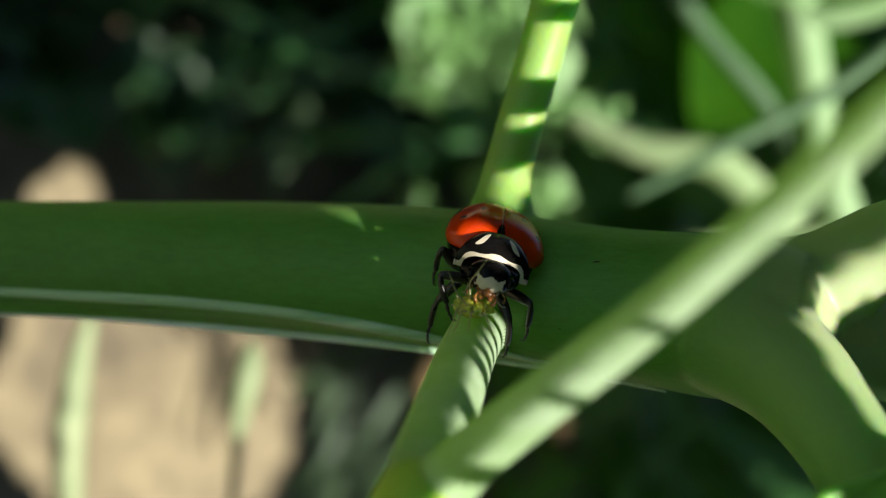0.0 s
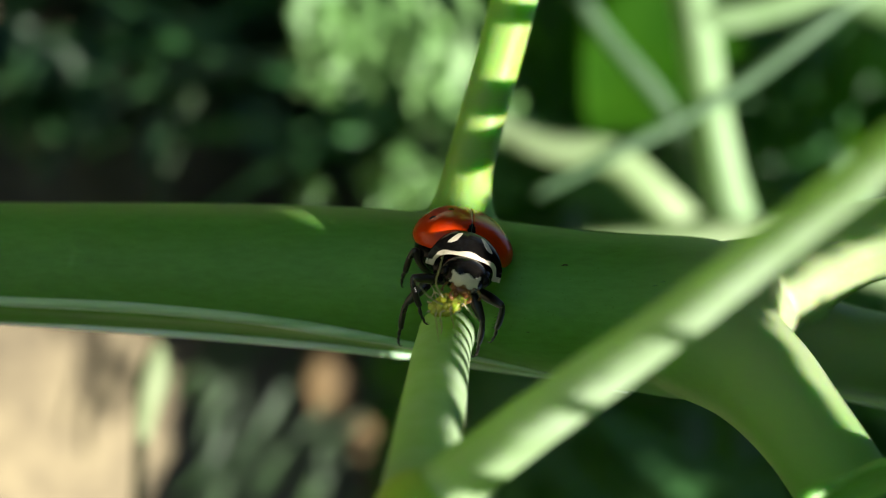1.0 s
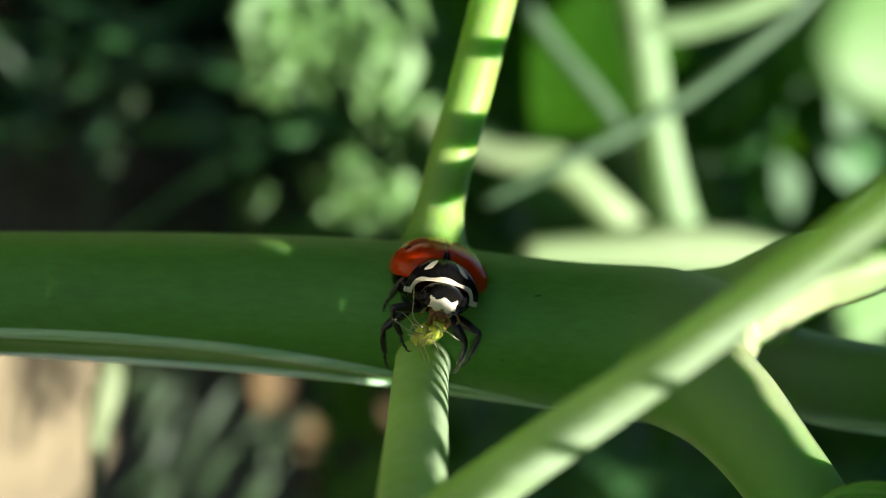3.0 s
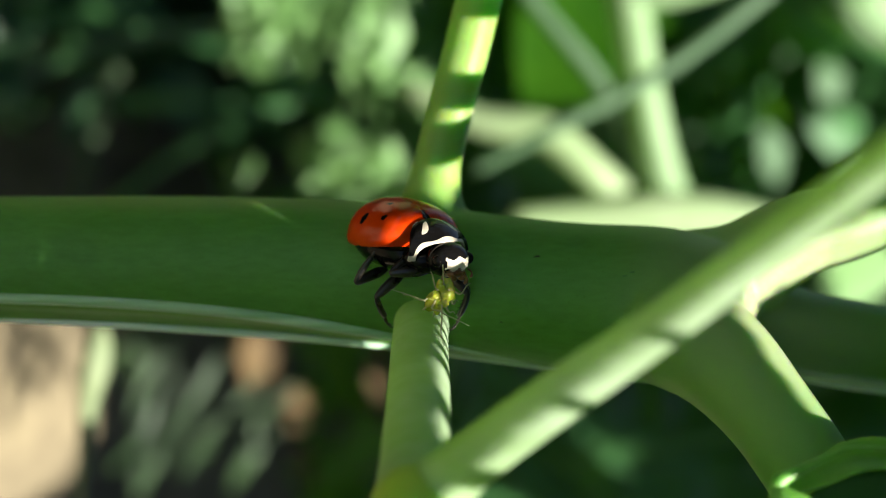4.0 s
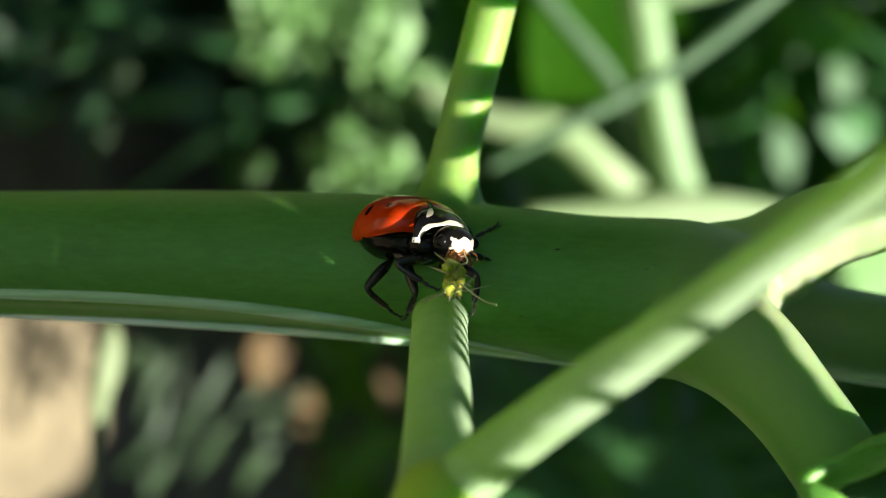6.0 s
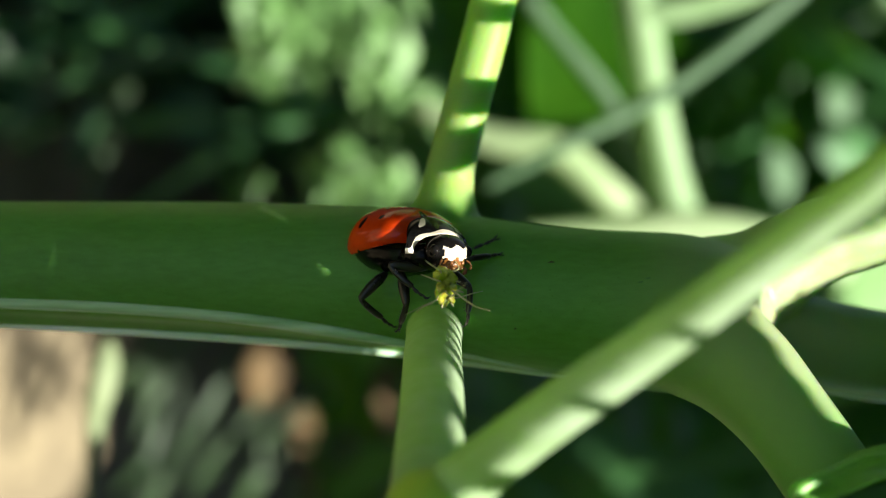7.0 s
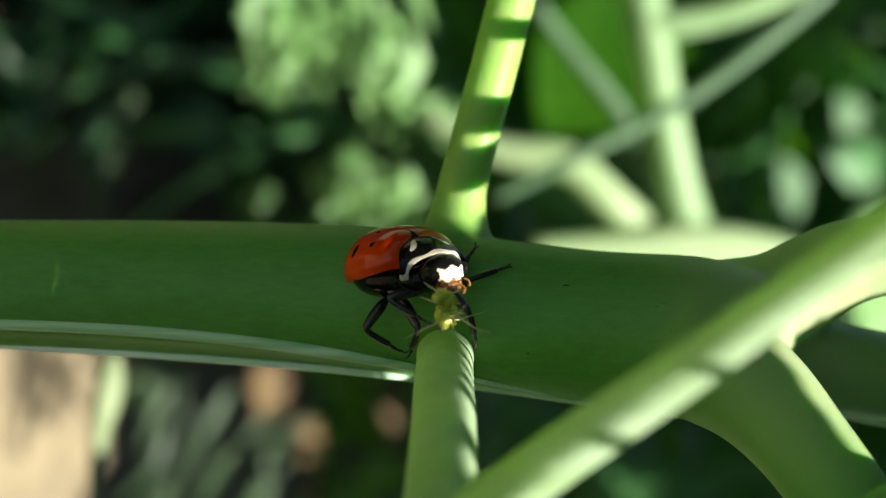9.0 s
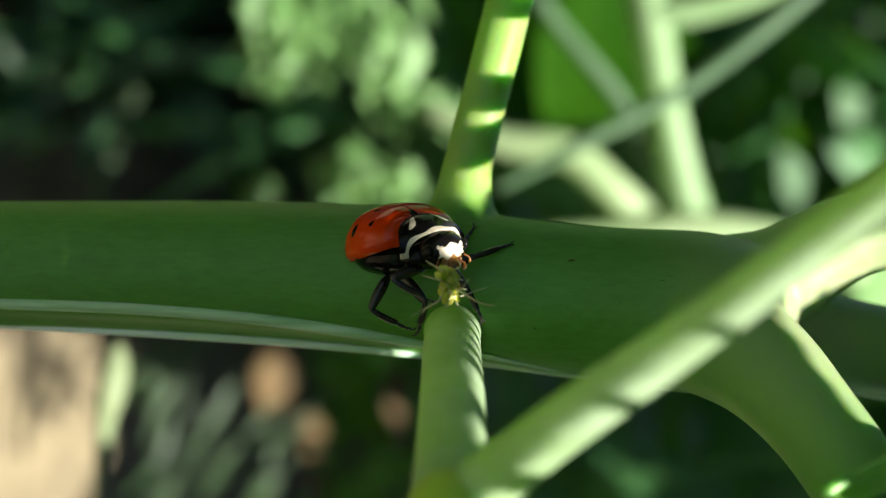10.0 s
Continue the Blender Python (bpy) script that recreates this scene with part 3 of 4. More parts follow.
for v in bm.verts:
    v.co *= 1 + 0.30 * noise.noise(v.co / MM * 3.4) + 0.16 * noise.noise(v.co / MM * 9)
body = part("abdomen", bm, APHID, aphid, "crumpled yellow-green body, partly eaten")
bm = bmesh.new()
ball(bm, (0.06, 0.46, 0.02), (0.18, 0.15, 0.16), 20, 12)
for v in bm.verts:
    v.co += Vector((1, 0.5, 0.7)) * 0.05 * MM * noise.noise(v.co / MM * 8)
part("head", bm, APHID, aphid)
for s in (-1, 1):
    for y, reach, drop, fore in ((0.45, 0.45, 0.25, 0.35), (0.2, 0.6, 0.3, -0.15 * s), (-0.1, 0.8, 0.2, -0.45 + 0.2 * s)):
        bm = bmesh.new()
        tube(bm, [Vector(p) * MM for p in ((s * 0.18, y, -0.02), (s * (0.18 + reach * 0.45), y + fore * 0.5, 0.24), (s * (0.18 + reach * 0.8), y + fore, -drop), (s * (0.18 + reach), y + fore * 1.3, -drop - 0.1))],
             [r * MM for r in (0.035, 0.028, 0.022, 0.014)], 5, 6)
        part("leg", bm, HAIR, aphid, "thin pale leg")
    bm = bmesh.new()
    tube(bm, [Vector(p) * MM for p in ((s * 0.12, -0.1, 0.15), (s * 0.30, -0.25 - 0.1 * s, 0.85), (s * 0.34, -0.1 - 0.35 * s, 1.5), (s * 0.48, 0.1 - 0.55 * s, 2.1))], [r * MM for r in (0.034, 0.028, 0.022, 0.014)], 6, 6)
    part("leg", bm, HAIR, aphid, "long thin pale hind leg")
    bm = bmesh.new()
    tube(bm, [Vector(p) * MM for p in ((s * 0.1, -0.40, 0.05), (s * 0.45, -0.46, 0.12), (s * 0.95, -0.50 + 0.1 * s, 0.1), (s * 1.6, -0.62 + 0.25 * s, 0.0))], [r * MM for r in (0.03, 0.026, 0.022, 0.012)], 5, 6)
    part("antenna", bm, HAIR, aphid, "long thin feeler")
    bm = bmesh.new()
    tube(bm, [Vector(p) * MM for p in ((s * 0.16, -0.55, 0.1), (s * 0.24, -0.75, 0.2))], [r * MM for r in (0.04, 0.03)], 3, 6)
    part("tube", bm, HAIR, aphid)

APHID_PATH = [
    (0.0, (-0.05, -2.16, -4.3), (0.95, -0.15, -0.2), (0.1, 0.7, -0.7)),
    (0.5, (-0.04, -2.06, -4.3), (0.95, 0.1, -0.2), (0.0, 0.7, -0.7)),
    (1.0, (-0.04, -1.90, -4.3), (0.9, 0.25, -0.2), (0.0, 0.7, -0.7)),
    (2.5, (0.02, -1.84, -4.3), (0.85, 0.4, -0.2), (0.0, 0.7, -0.7)),
    (3.2, (0.02, -1.73, -4.3), (0.8, 0.5, -0.2), (0.0, 0.7, -0.7)),
    (4.3, (0.50, -1.85, -4.3), (0.5, 0.7, -0.4), (0.5, -0.2, -0.8)),
    (5.0, (0.16, -1.62, -4.3), (0.15, 0.95, -0.2), (0.5, -0.1, -0.8)),
    (6.5, (0.14, -1.38, -4.3), (0.05, 0.95, -0.2), (0.5, -0.1, -0.8)),
    (8.0, (-0.16, -1.14, -4.3), (0.0, 0.95, -0.2), (0.5, -0.1, -0.8)),
    (9.0, (-0.33, -1.20, -4.3), (0.0, 0.95, -0.2), (0.5, -0.1, -0.8)),
    (10.0, (-0.48, -1.30, -4.3), (-0.05, 0.95, -0.2), (0.5, -0.1, -0.8)),
]

# ---- background plants ----
neighbour = tagged(new("neighbour_plant"), "pale sunlit branching plant out of focus behind", "plant")
weed = tagged(new("weed"), "low grey-green weed in dappled light behind", "plant")


def back_stem(points, radii, material, label, n=6, owner=None):
    bm = bmesh.new()
    stalk(bm, points, radii, n, 14)
    return part("stem", bm, material, owner, label)


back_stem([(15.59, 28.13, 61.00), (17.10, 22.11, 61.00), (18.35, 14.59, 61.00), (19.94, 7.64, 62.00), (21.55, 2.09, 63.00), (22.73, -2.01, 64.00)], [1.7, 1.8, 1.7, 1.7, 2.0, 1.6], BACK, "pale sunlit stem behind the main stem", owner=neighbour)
back_stem([(6.38, 24.34, 62.00), (9.67, 19.79, 62.00), (14.98, 13.31, 62.00), (18.18, 7.71, 63.00), (20.22, 1.07, 63.00)], [0.7, 0.8, 0.85, 0.95, 1.1], LIT_GREY, "thin pale stem slanting to a joint", owner=neighbour)
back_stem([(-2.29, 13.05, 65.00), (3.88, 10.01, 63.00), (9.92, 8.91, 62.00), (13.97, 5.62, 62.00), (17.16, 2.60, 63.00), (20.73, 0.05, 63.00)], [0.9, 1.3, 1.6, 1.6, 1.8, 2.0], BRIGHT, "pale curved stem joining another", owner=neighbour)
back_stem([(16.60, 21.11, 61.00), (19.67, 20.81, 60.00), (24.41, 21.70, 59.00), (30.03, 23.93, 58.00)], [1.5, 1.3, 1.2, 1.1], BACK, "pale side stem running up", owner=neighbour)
back_stem([(30.37, 22.74, 47.00), (26.45, 19.03, 47.00), (18.35, 12.83, 48.00), (9.18, 7.98, 49.00), (3.42, 5.00, 50.00)], [0.66, 0.66, 0.62, 0.55, 0.4], LIT_GREY, "thin grey-green stalk crossing behind", owner=neighbour)
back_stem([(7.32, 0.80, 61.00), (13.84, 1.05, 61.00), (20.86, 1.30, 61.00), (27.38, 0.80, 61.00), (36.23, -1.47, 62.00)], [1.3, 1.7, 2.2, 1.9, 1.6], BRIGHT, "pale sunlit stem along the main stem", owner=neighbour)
# stalk shaded by colour: the dark leaf material dims sun that leaks through
back_stem([(-58.77, 9.82, 103.00), (-51.81, 17.48, 103.00), (-42.06, 22.35, 103.00), (-25.69, 25.12, 105.00), (-10.43, 24.70, 109.00)], [0.8, 0.8, 0.75, 0.7, 0.6], SHADE_LEAF, "dark arched stalk in the shade", owner=weed)
# its half shade comes from the dimmed leaf colour
back_stem([(-36.40, 19.05, 94.00), (-37.90, 15.78, 94.00), (-39.21, 11.85, 94.00), (-40.52, 7.27, 94.00), (-44.75, -7.90, 96.00)], [0.7, 1.2, 1.0, 0.7, 0.6], DIM_GREY, "short pale shoot in half shade", owner=weed)
back_stem([(-23.90, -6.63, 40.0), (-24.10, -8.25, 40.0), (-24.50, -10.27, 40.0), (-24.90, -11.88, 40.3), (-25.50, -15.94, 41.0), (-26.40, -24.0, 43.0), (-28.00, -42.0, 50.0)], [0.45, 1.0, 1.0, 0.75, 0.4, 0.35, 0.35], FAINT_SHOOT, "pale green shoot toned faint before the soil", owner=weed)
back_stem([(-36.90, -4.76, 40.0), (-37.77, -8.23, 40.0), (-38.40, -12.57, 40.0), (-38.81, -16.03, 40.5), (-39.60, -24.0, 43.0), (-41.00, -42.0, 50.0)], [0.5, 0.95, 1.25, 1.2, 0.9, 0.8], FAINT_SHOOT, "tall pale shoot standing before the soil", owner=weed)


def leaf(points, widths, up, material, label, **kw):
    bm = bmesh.new()
    blade(bm, points, widths, up, **kw)
    if material is DRY:
        return tagged(part("dry_leaf", bm, material), label, "dry leaf", "dry leaves")
    return part("leaf", bm, material, neighbour if material in (LEAF, PALE_LEAF, LIT_LEAF) else weed, label)


leaf([(21.12, 28.14, 74.00), (17.05, 22.90, 73.00), (11.93, 17.73, 72.00), (8.07, 12.49, 72.00)], [3, 8.5, 7.5, 0.8], (0.3, 0.2, -0.9), LIT_LEAF, "bright green leaf coloured as if lit from behind", cup=0.2)
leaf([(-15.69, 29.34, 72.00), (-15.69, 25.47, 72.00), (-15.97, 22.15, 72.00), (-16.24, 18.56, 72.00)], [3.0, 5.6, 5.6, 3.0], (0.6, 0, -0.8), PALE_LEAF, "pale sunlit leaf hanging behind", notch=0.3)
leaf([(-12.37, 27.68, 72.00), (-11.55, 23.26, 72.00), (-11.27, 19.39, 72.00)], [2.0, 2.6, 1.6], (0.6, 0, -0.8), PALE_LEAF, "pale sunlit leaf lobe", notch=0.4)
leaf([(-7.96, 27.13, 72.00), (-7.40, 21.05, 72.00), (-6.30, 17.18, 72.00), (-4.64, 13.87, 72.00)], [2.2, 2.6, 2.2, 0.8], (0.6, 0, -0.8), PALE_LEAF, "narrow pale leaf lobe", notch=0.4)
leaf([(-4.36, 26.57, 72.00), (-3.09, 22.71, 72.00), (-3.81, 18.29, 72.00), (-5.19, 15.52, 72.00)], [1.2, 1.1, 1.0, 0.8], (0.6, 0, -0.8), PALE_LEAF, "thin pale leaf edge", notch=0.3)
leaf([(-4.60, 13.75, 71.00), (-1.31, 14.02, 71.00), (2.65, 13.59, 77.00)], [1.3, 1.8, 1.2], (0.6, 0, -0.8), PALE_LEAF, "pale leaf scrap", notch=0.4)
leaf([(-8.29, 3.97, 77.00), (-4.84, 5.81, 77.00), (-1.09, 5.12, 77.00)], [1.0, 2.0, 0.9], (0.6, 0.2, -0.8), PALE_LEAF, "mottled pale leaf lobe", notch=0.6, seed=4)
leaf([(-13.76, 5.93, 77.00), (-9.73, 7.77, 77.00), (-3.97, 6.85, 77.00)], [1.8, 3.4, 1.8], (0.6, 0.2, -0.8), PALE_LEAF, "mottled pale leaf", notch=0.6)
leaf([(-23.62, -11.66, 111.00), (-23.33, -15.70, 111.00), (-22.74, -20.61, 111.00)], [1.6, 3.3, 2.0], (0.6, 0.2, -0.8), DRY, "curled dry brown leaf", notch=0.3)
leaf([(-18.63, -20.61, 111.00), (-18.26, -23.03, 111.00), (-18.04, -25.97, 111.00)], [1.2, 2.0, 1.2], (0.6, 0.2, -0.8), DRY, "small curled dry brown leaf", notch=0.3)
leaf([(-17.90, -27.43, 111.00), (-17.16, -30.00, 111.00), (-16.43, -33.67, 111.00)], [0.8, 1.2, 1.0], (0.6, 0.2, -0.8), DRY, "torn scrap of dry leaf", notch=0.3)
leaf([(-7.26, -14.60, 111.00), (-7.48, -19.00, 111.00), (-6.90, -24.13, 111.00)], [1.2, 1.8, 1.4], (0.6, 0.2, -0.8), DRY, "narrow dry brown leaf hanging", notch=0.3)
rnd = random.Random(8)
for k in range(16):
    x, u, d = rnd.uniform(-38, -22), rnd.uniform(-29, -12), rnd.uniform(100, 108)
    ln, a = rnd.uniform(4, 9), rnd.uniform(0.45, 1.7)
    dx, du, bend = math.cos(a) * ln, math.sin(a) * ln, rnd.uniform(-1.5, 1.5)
    leaf([(x - dx, u - du, d), (x + bend, u, d - 1), (x + dx, u + du, d)], [0.3, rnd.uniform(0.4, 0.75), 0.2], (0.6, 0.2, -0.8), DIM_GREY, "thin grey-green feathery blade", notch=0.4, seed=k)
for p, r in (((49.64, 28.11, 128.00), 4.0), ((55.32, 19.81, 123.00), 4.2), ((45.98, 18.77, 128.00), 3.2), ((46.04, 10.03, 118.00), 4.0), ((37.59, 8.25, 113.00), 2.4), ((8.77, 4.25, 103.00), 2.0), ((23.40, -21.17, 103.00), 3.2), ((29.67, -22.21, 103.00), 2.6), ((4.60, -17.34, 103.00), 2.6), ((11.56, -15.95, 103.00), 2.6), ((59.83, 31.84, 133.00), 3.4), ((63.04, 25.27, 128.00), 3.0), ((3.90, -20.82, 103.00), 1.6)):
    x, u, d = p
    leaf([(x - r * 0.3, u + r, d), (x, u, d), (x + r * 0.3, u - r, d + 2)], [r * 0.35, r * 0.85, r * 0.3], (0.6, 0.2, -0.8), LIT_GREY, "small grey leaf painted as if in the light", notch=0.5)


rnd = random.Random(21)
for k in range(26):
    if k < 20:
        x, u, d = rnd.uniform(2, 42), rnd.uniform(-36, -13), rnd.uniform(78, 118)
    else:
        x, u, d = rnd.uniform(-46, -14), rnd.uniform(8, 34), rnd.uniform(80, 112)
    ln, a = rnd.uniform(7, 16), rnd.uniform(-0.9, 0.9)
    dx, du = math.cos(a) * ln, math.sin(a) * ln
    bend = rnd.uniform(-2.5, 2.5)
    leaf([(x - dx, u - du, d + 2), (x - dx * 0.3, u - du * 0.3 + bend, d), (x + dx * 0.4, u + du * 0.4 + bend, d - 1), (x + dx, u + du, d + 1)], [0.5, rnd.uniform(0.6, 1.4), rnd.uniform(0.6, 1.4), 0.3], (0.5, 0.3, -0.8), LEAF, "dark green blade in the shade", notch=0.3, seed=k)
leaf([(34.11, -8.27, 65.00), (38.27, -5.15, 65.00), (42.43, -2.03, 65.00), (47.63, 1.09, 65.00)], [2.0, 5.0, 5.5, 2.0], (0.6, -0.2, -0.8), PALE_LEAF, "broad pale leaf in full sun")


curled = tagged(new("curled_leaf"), "curled green young leaf with thick rolled rims", "leaf")
bm = bmesh.new()
blade(bm, [(11.47, -8.04, -8.24), (12.65, -7.60, -8.05), (13.87, -7.11, -7.75), (15.59, -7.26, -7.17), (18.17, -8.33, -6.51)], [0.2, 0.42, 0.6, 0.7, 0.6], (0.25, 0.75, -0.6), n=10, across=8, cup=0.5)
part("lobe", bm, LIT_RIM, curled, "green upper lobe")
bm = bmesh.new()
blade(bm, [(12.26, -9.08, -8.07), (13.45, -8.69, -7.87), (15.09, -8.67, -7.49), (17.65, -9.22, -6.83)], [0.5, 1.0, 1.2, 0.9], (0.1, 0.4, -0.9), n=10, across=8, cup=0.3)
part("blade", bm, LEAF, curled)
for pts, rr in (([(11.04, -7.83, -8.74), (11.26, -7.50, -8.73), (11.95, -7.18, -8.63), (12.82, -6.83, -8.44), (13.73, -6.60, -8.14), (15.44, -6.82, -7.56), (17.57, -7.65, -7.00)], [0.24, 0.24, 0.16, 0.12, 0.10, 0.10, 0.08]),
                ([(11.03, -7.86, -8.74), (11.34, -8.01, -8.94), (11.92, -8.33, -9.15), (12.53, -8.96, -9.27), (13.14, -10.08, -9.30)], [0.30, 0.36, 0.40, 0.42, 0.4])):
    bm = bmesh.new()
    stalk(bm, pts, rr, 8, 16)
    part("rim", bm, LIT_RIM, curled, "green rolled rim")
low = tagged(new("low_shoot"), "pale green shoot running below the branch", "shoot")
bm = bmesh.new()
stalk(bm, [(0.79, -11.24, -6.90), (4.23, -10.41, -6.92), (8.03, -10.13, -6.95), (10.89, -9.92, -6.97), (13.88, -9.91, -6.60), (17.99, -9.79, -6.04)], [0.9, 0.95, 1.0, 1.02, 1.0, 0.95], 8, 20)
part("stem", bm, PALE, low)
bm = bmesh.new()
stalk(bm, [(5.67, -9.61, -7.52), (6.22, -9.20, -7.61), (6.96, -9.06, -7.62), (7.64, -9.27, -7.53), (7.94, -9.65, -7.44)], [0.2, 0.38, 0.42, 0.36, 0.2], 6, 14)
part("bud", bm, LIT_RIM, low, "small green bud")
near = tagged(new("young_leaf"), "pale young leaf close before the lens", "leaf")
bm = bmesh.new()
blade(bm, [(7.21, 4.47, -27.00), (7.95, 4.93, -27.00), (9.06, 5.58, -27.00), (10.88, 6.83, -26.00)], [0.5, 1.6, 2.2, 1.5], (0.3, -0.5, -0.8), n=8, across=8)
part("blade", bm, PALE_LEAF, near)
bm = bmesh.new()
stalk(bm, [(7.21, 4.47, -27.08), (7.95, 4.93, -27.08), (9.06, 5.58, -27.08), (10.88, 6.83, -26.10)], [0.05, 0.09, 0.11, 0.13], 8, 10)
part("midrib", bm, PALE, near, "paler midrib")

# ---- masses of leaves ----
def mass(name, places, material, label, size, rnd, aim=None):
    """Many small keeled leaves at the places (plant frame, mm), joined as one mass."""
    verts, faces = [], []
    for p in places:
        a = Vector((rnd.gauss(0, 1), rnd.gauss(0, 1), rnd.gauss(0, 1))).normalized()
        n = aim if aim else Vector((rnd.gauss(0, 1), rnd.gauss(0, 1), rnd.gauss(0, 1)))
        b = a.cross(n).normalized()
        n = b.cross(a)
        ln = rnd.uniform(*size) * MM
        w = ln * rnd.uniform(0.22, 0.36)
        c = at(*p)
        i = len(verts)
        verts += [c - a * ln * 0.5, c - a * ln * 0.15 + b * w + n * w * 0.3, c - a * ln * 0.1, c - a * ln * 0.15 - b * w + n * w * 0.3,
                  c + a * ln * 0.2 + b * w * 0.8 + n * w * 0.2, c + a * ln * 0.2 - b * w * 0.8 + n * w * 0.2, c + a * ln * 0.22, c + a * ln * 0.5 - n * w * 0.3]
        faces += [(i, i + 1, i + 2), (i, i + 2, i + 3), (i + 1, i + 4, i + 6, i + 2), (i + 2, i + 6, i + 5, i + 3), (i + 4, i + 7, i + 6), (i + 6, i + 7, i + 5)]
    me = bpy.data.meshes.new(name)
    me.from_pydata(verts, [], faces)
    me.materials.append(material)
    ob = new(name, me)
    return tagged(ob, label, "foliage", kind="stuff")


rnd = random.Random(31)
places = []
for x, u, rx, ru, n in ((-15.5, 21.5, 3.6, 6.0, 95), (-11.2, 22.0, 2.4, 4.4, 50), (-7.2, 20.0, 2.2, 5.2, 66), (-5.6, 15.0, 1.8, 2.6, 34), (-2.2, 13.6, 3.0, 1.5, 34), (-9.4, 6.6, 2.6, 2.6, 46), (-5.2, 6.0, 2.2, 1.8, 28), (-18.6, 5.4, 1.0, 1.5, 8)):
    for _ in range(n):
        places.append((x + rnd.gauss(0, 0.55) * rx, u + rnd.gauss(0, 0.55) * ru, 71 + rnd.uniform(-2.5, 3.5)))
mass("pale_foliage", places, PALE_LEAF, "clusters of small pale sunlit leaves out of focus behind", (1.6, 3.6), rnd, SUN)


ALONG = SUN
ACROSS = ALONG.cross(way(1, 0, 0)).normalized()
OVER = ACROSS.cross(ALONG)


def flat(p):
    """Where the shadow line of a place crosses the sheet square to the sun."""
    v = at(*p) / MM
    return v.dot(ACROSS), v.dot(OVER)


def run(p, q, n, r):
    return [(tuple(Vector(p).lerp(Vector(q), k / (n - 1))), r) for k in range(n)]


LIT = run((2.6, 12.6, 2.3), (1.0, 5.4, 1.4), 18, 0.9) + run((0.85, 4.6, 1.3), (0.62, 2.75, 0.95), 6, 0.55) + run((0.55, 2.6, 0.8), (0.55, 2.0, 0.5), 4, 0.32)
LIT += run((0.30, -3.24, -2.00), (0.25, -4.66, -6.60), 14, 0.63) + run((0.10, -5.02, -7.40), (-0.20, -8.05, -12.80), 12, 0.68)
LIT += run((0.44, -7.58, -12.22), (1.30, -6.28, -12.51), 8, 0.55) + run((1.30, -6.28, -12.51), (3.98, -3.82, -13.92), 16, 0.51) + run((3.98, -3.82, -13.92), (5.92, -2.26, -15.12), 16, 0.48)
LIT += run((5.92, -2.26, -15.12), (8.48, 0.02, -17.12), 16, 0.45) + run((8.48, 0.02, -17.12), (10.51, 1.96, -19.12), 16, 0.43) + run((10.51, 1.96, -19.12), (13.11, 4.54, -21.61), 16, 0.42)
LIT += run((12.05, -2.30, -1.20), (13.20, -1.60, -1.06), 5, 0.55) + run((14.30, -0.85, -0.80), (17.60, 0.50, -0.50), 8, 0.7) + run((12.00, -2.90, -2.90), (13.32, -5.53, -4.57), 16, 0.42) + run((13.32, -5.53, -4.57), (14.86, -8.60, -5.60), 16, 0.42)
LIT += run((0.66, 0.40, -3.6), (-1.55, 0.36, -3.4), 9, 0.27) + run((0.55, -0.40, -3.7), (0.0, -0.1, -3.9), 3, 0.33) + [((0.10, -1.75, -4.4), 0.22)]
LIT += run((5.2, -9.65, -7.65), (13.4, -9.25, -7.45), 14, 0.5) + run((11.10, -7.60, -8.95), (12.60, -8.95, -9.40), 5, 0.42)
LIT += run((7.2, 4.5, -27.0), (10.9, 6.8, -26.0), 6, 1.8)
LIT_FAR = [((-15.97, 22.71, 72.00), 5), ((-7.40, 20.50, 72.00), 3.5), ((-3.81, 21.05, 72.00), 1.2), ((-11.17, 7.25, 77.00), 2.6), ((-7.14, 7.08, 77.00), 2.6), ((-4.26, 5.70, 77.00), 2), ((-1.31, 13.48, 71.00), 1.5), ((-40.88, -14.55, 103.00), 1), ((-23.33, -16.06, 111.00), 2), ((-18.26, -23.40, 111.00), 1.2), ((-7.34, -19.00, 111.00), 1),
           ((-58.21, -19.88, 125.00), 10.5), ((-57.81, -28.67, 125.00), 10.5), ((-67.15, -22.95, 113.00), 14), ((-70.61, -14.55, 103.00), 14), ((-72.80, 7.52, 99.00), 5), ((14.82, 21.23, 73.00), 5), ((10.83, 16.08, 72.00), 4),
           ((55.32, 19.81, 123.00), 4.2), ((49.64, 28.11, 128.00), 4), ((46.04, 10.03, 118.00), 4), ((45.98, 18.77, 128.00), 3), ((39.14, -4.14, 66.00), 3)]

LIT_FAR += run((15.84, 27.13, 61.00), (18.35, 14.59, 61.00), 8, 2.0) + run((18.35, 14.59, 61.00), (21.55, 2.09, 63.00), 8, 2.2) + run((7.39, 22.32, 62.00), (20.22, 1.07, 63.00), 12, 1.6)
LIT_FAR += run((-1.25, 12.53, 65.00), (9.92, 8.91, 62.00), 6, 1.7) + run((9.92, 8.91, 62.00), (20.73, 0.05, 63.00), 8, 2.1) + run((16.60, 21.11, 61.00), (30.03, 23.93, 58.00), 8, 1.1) + run((7.32, 0.80, 61.00), (36.23, -0.96, 62.00), 14, 2.7)
LIT_FAR += run((30.37, 22.74, 47.00), (3.42, 5.00, 50.00), 14, 0.6)
LIT_FAR += [((-11.2, 22.0, 72.0), 3.0), ((-5.6, 15.0, 72.0), 2.0), ((-9.4, 6.6, 72.0), 2.6), ((-18.6, 5.4, 72.0), 1.2)]
LIT_FAR += run((-23.9, -6.6, 40.0), (-24.7, -12.0, 40.5), 5, 1.3) + run((-37.0, -5.5, 40.0), (-39.4, -22.0, 43.0), 8, 1.6)
LIT_FAR += [(p, r + 0.8) for p, r in LIT]


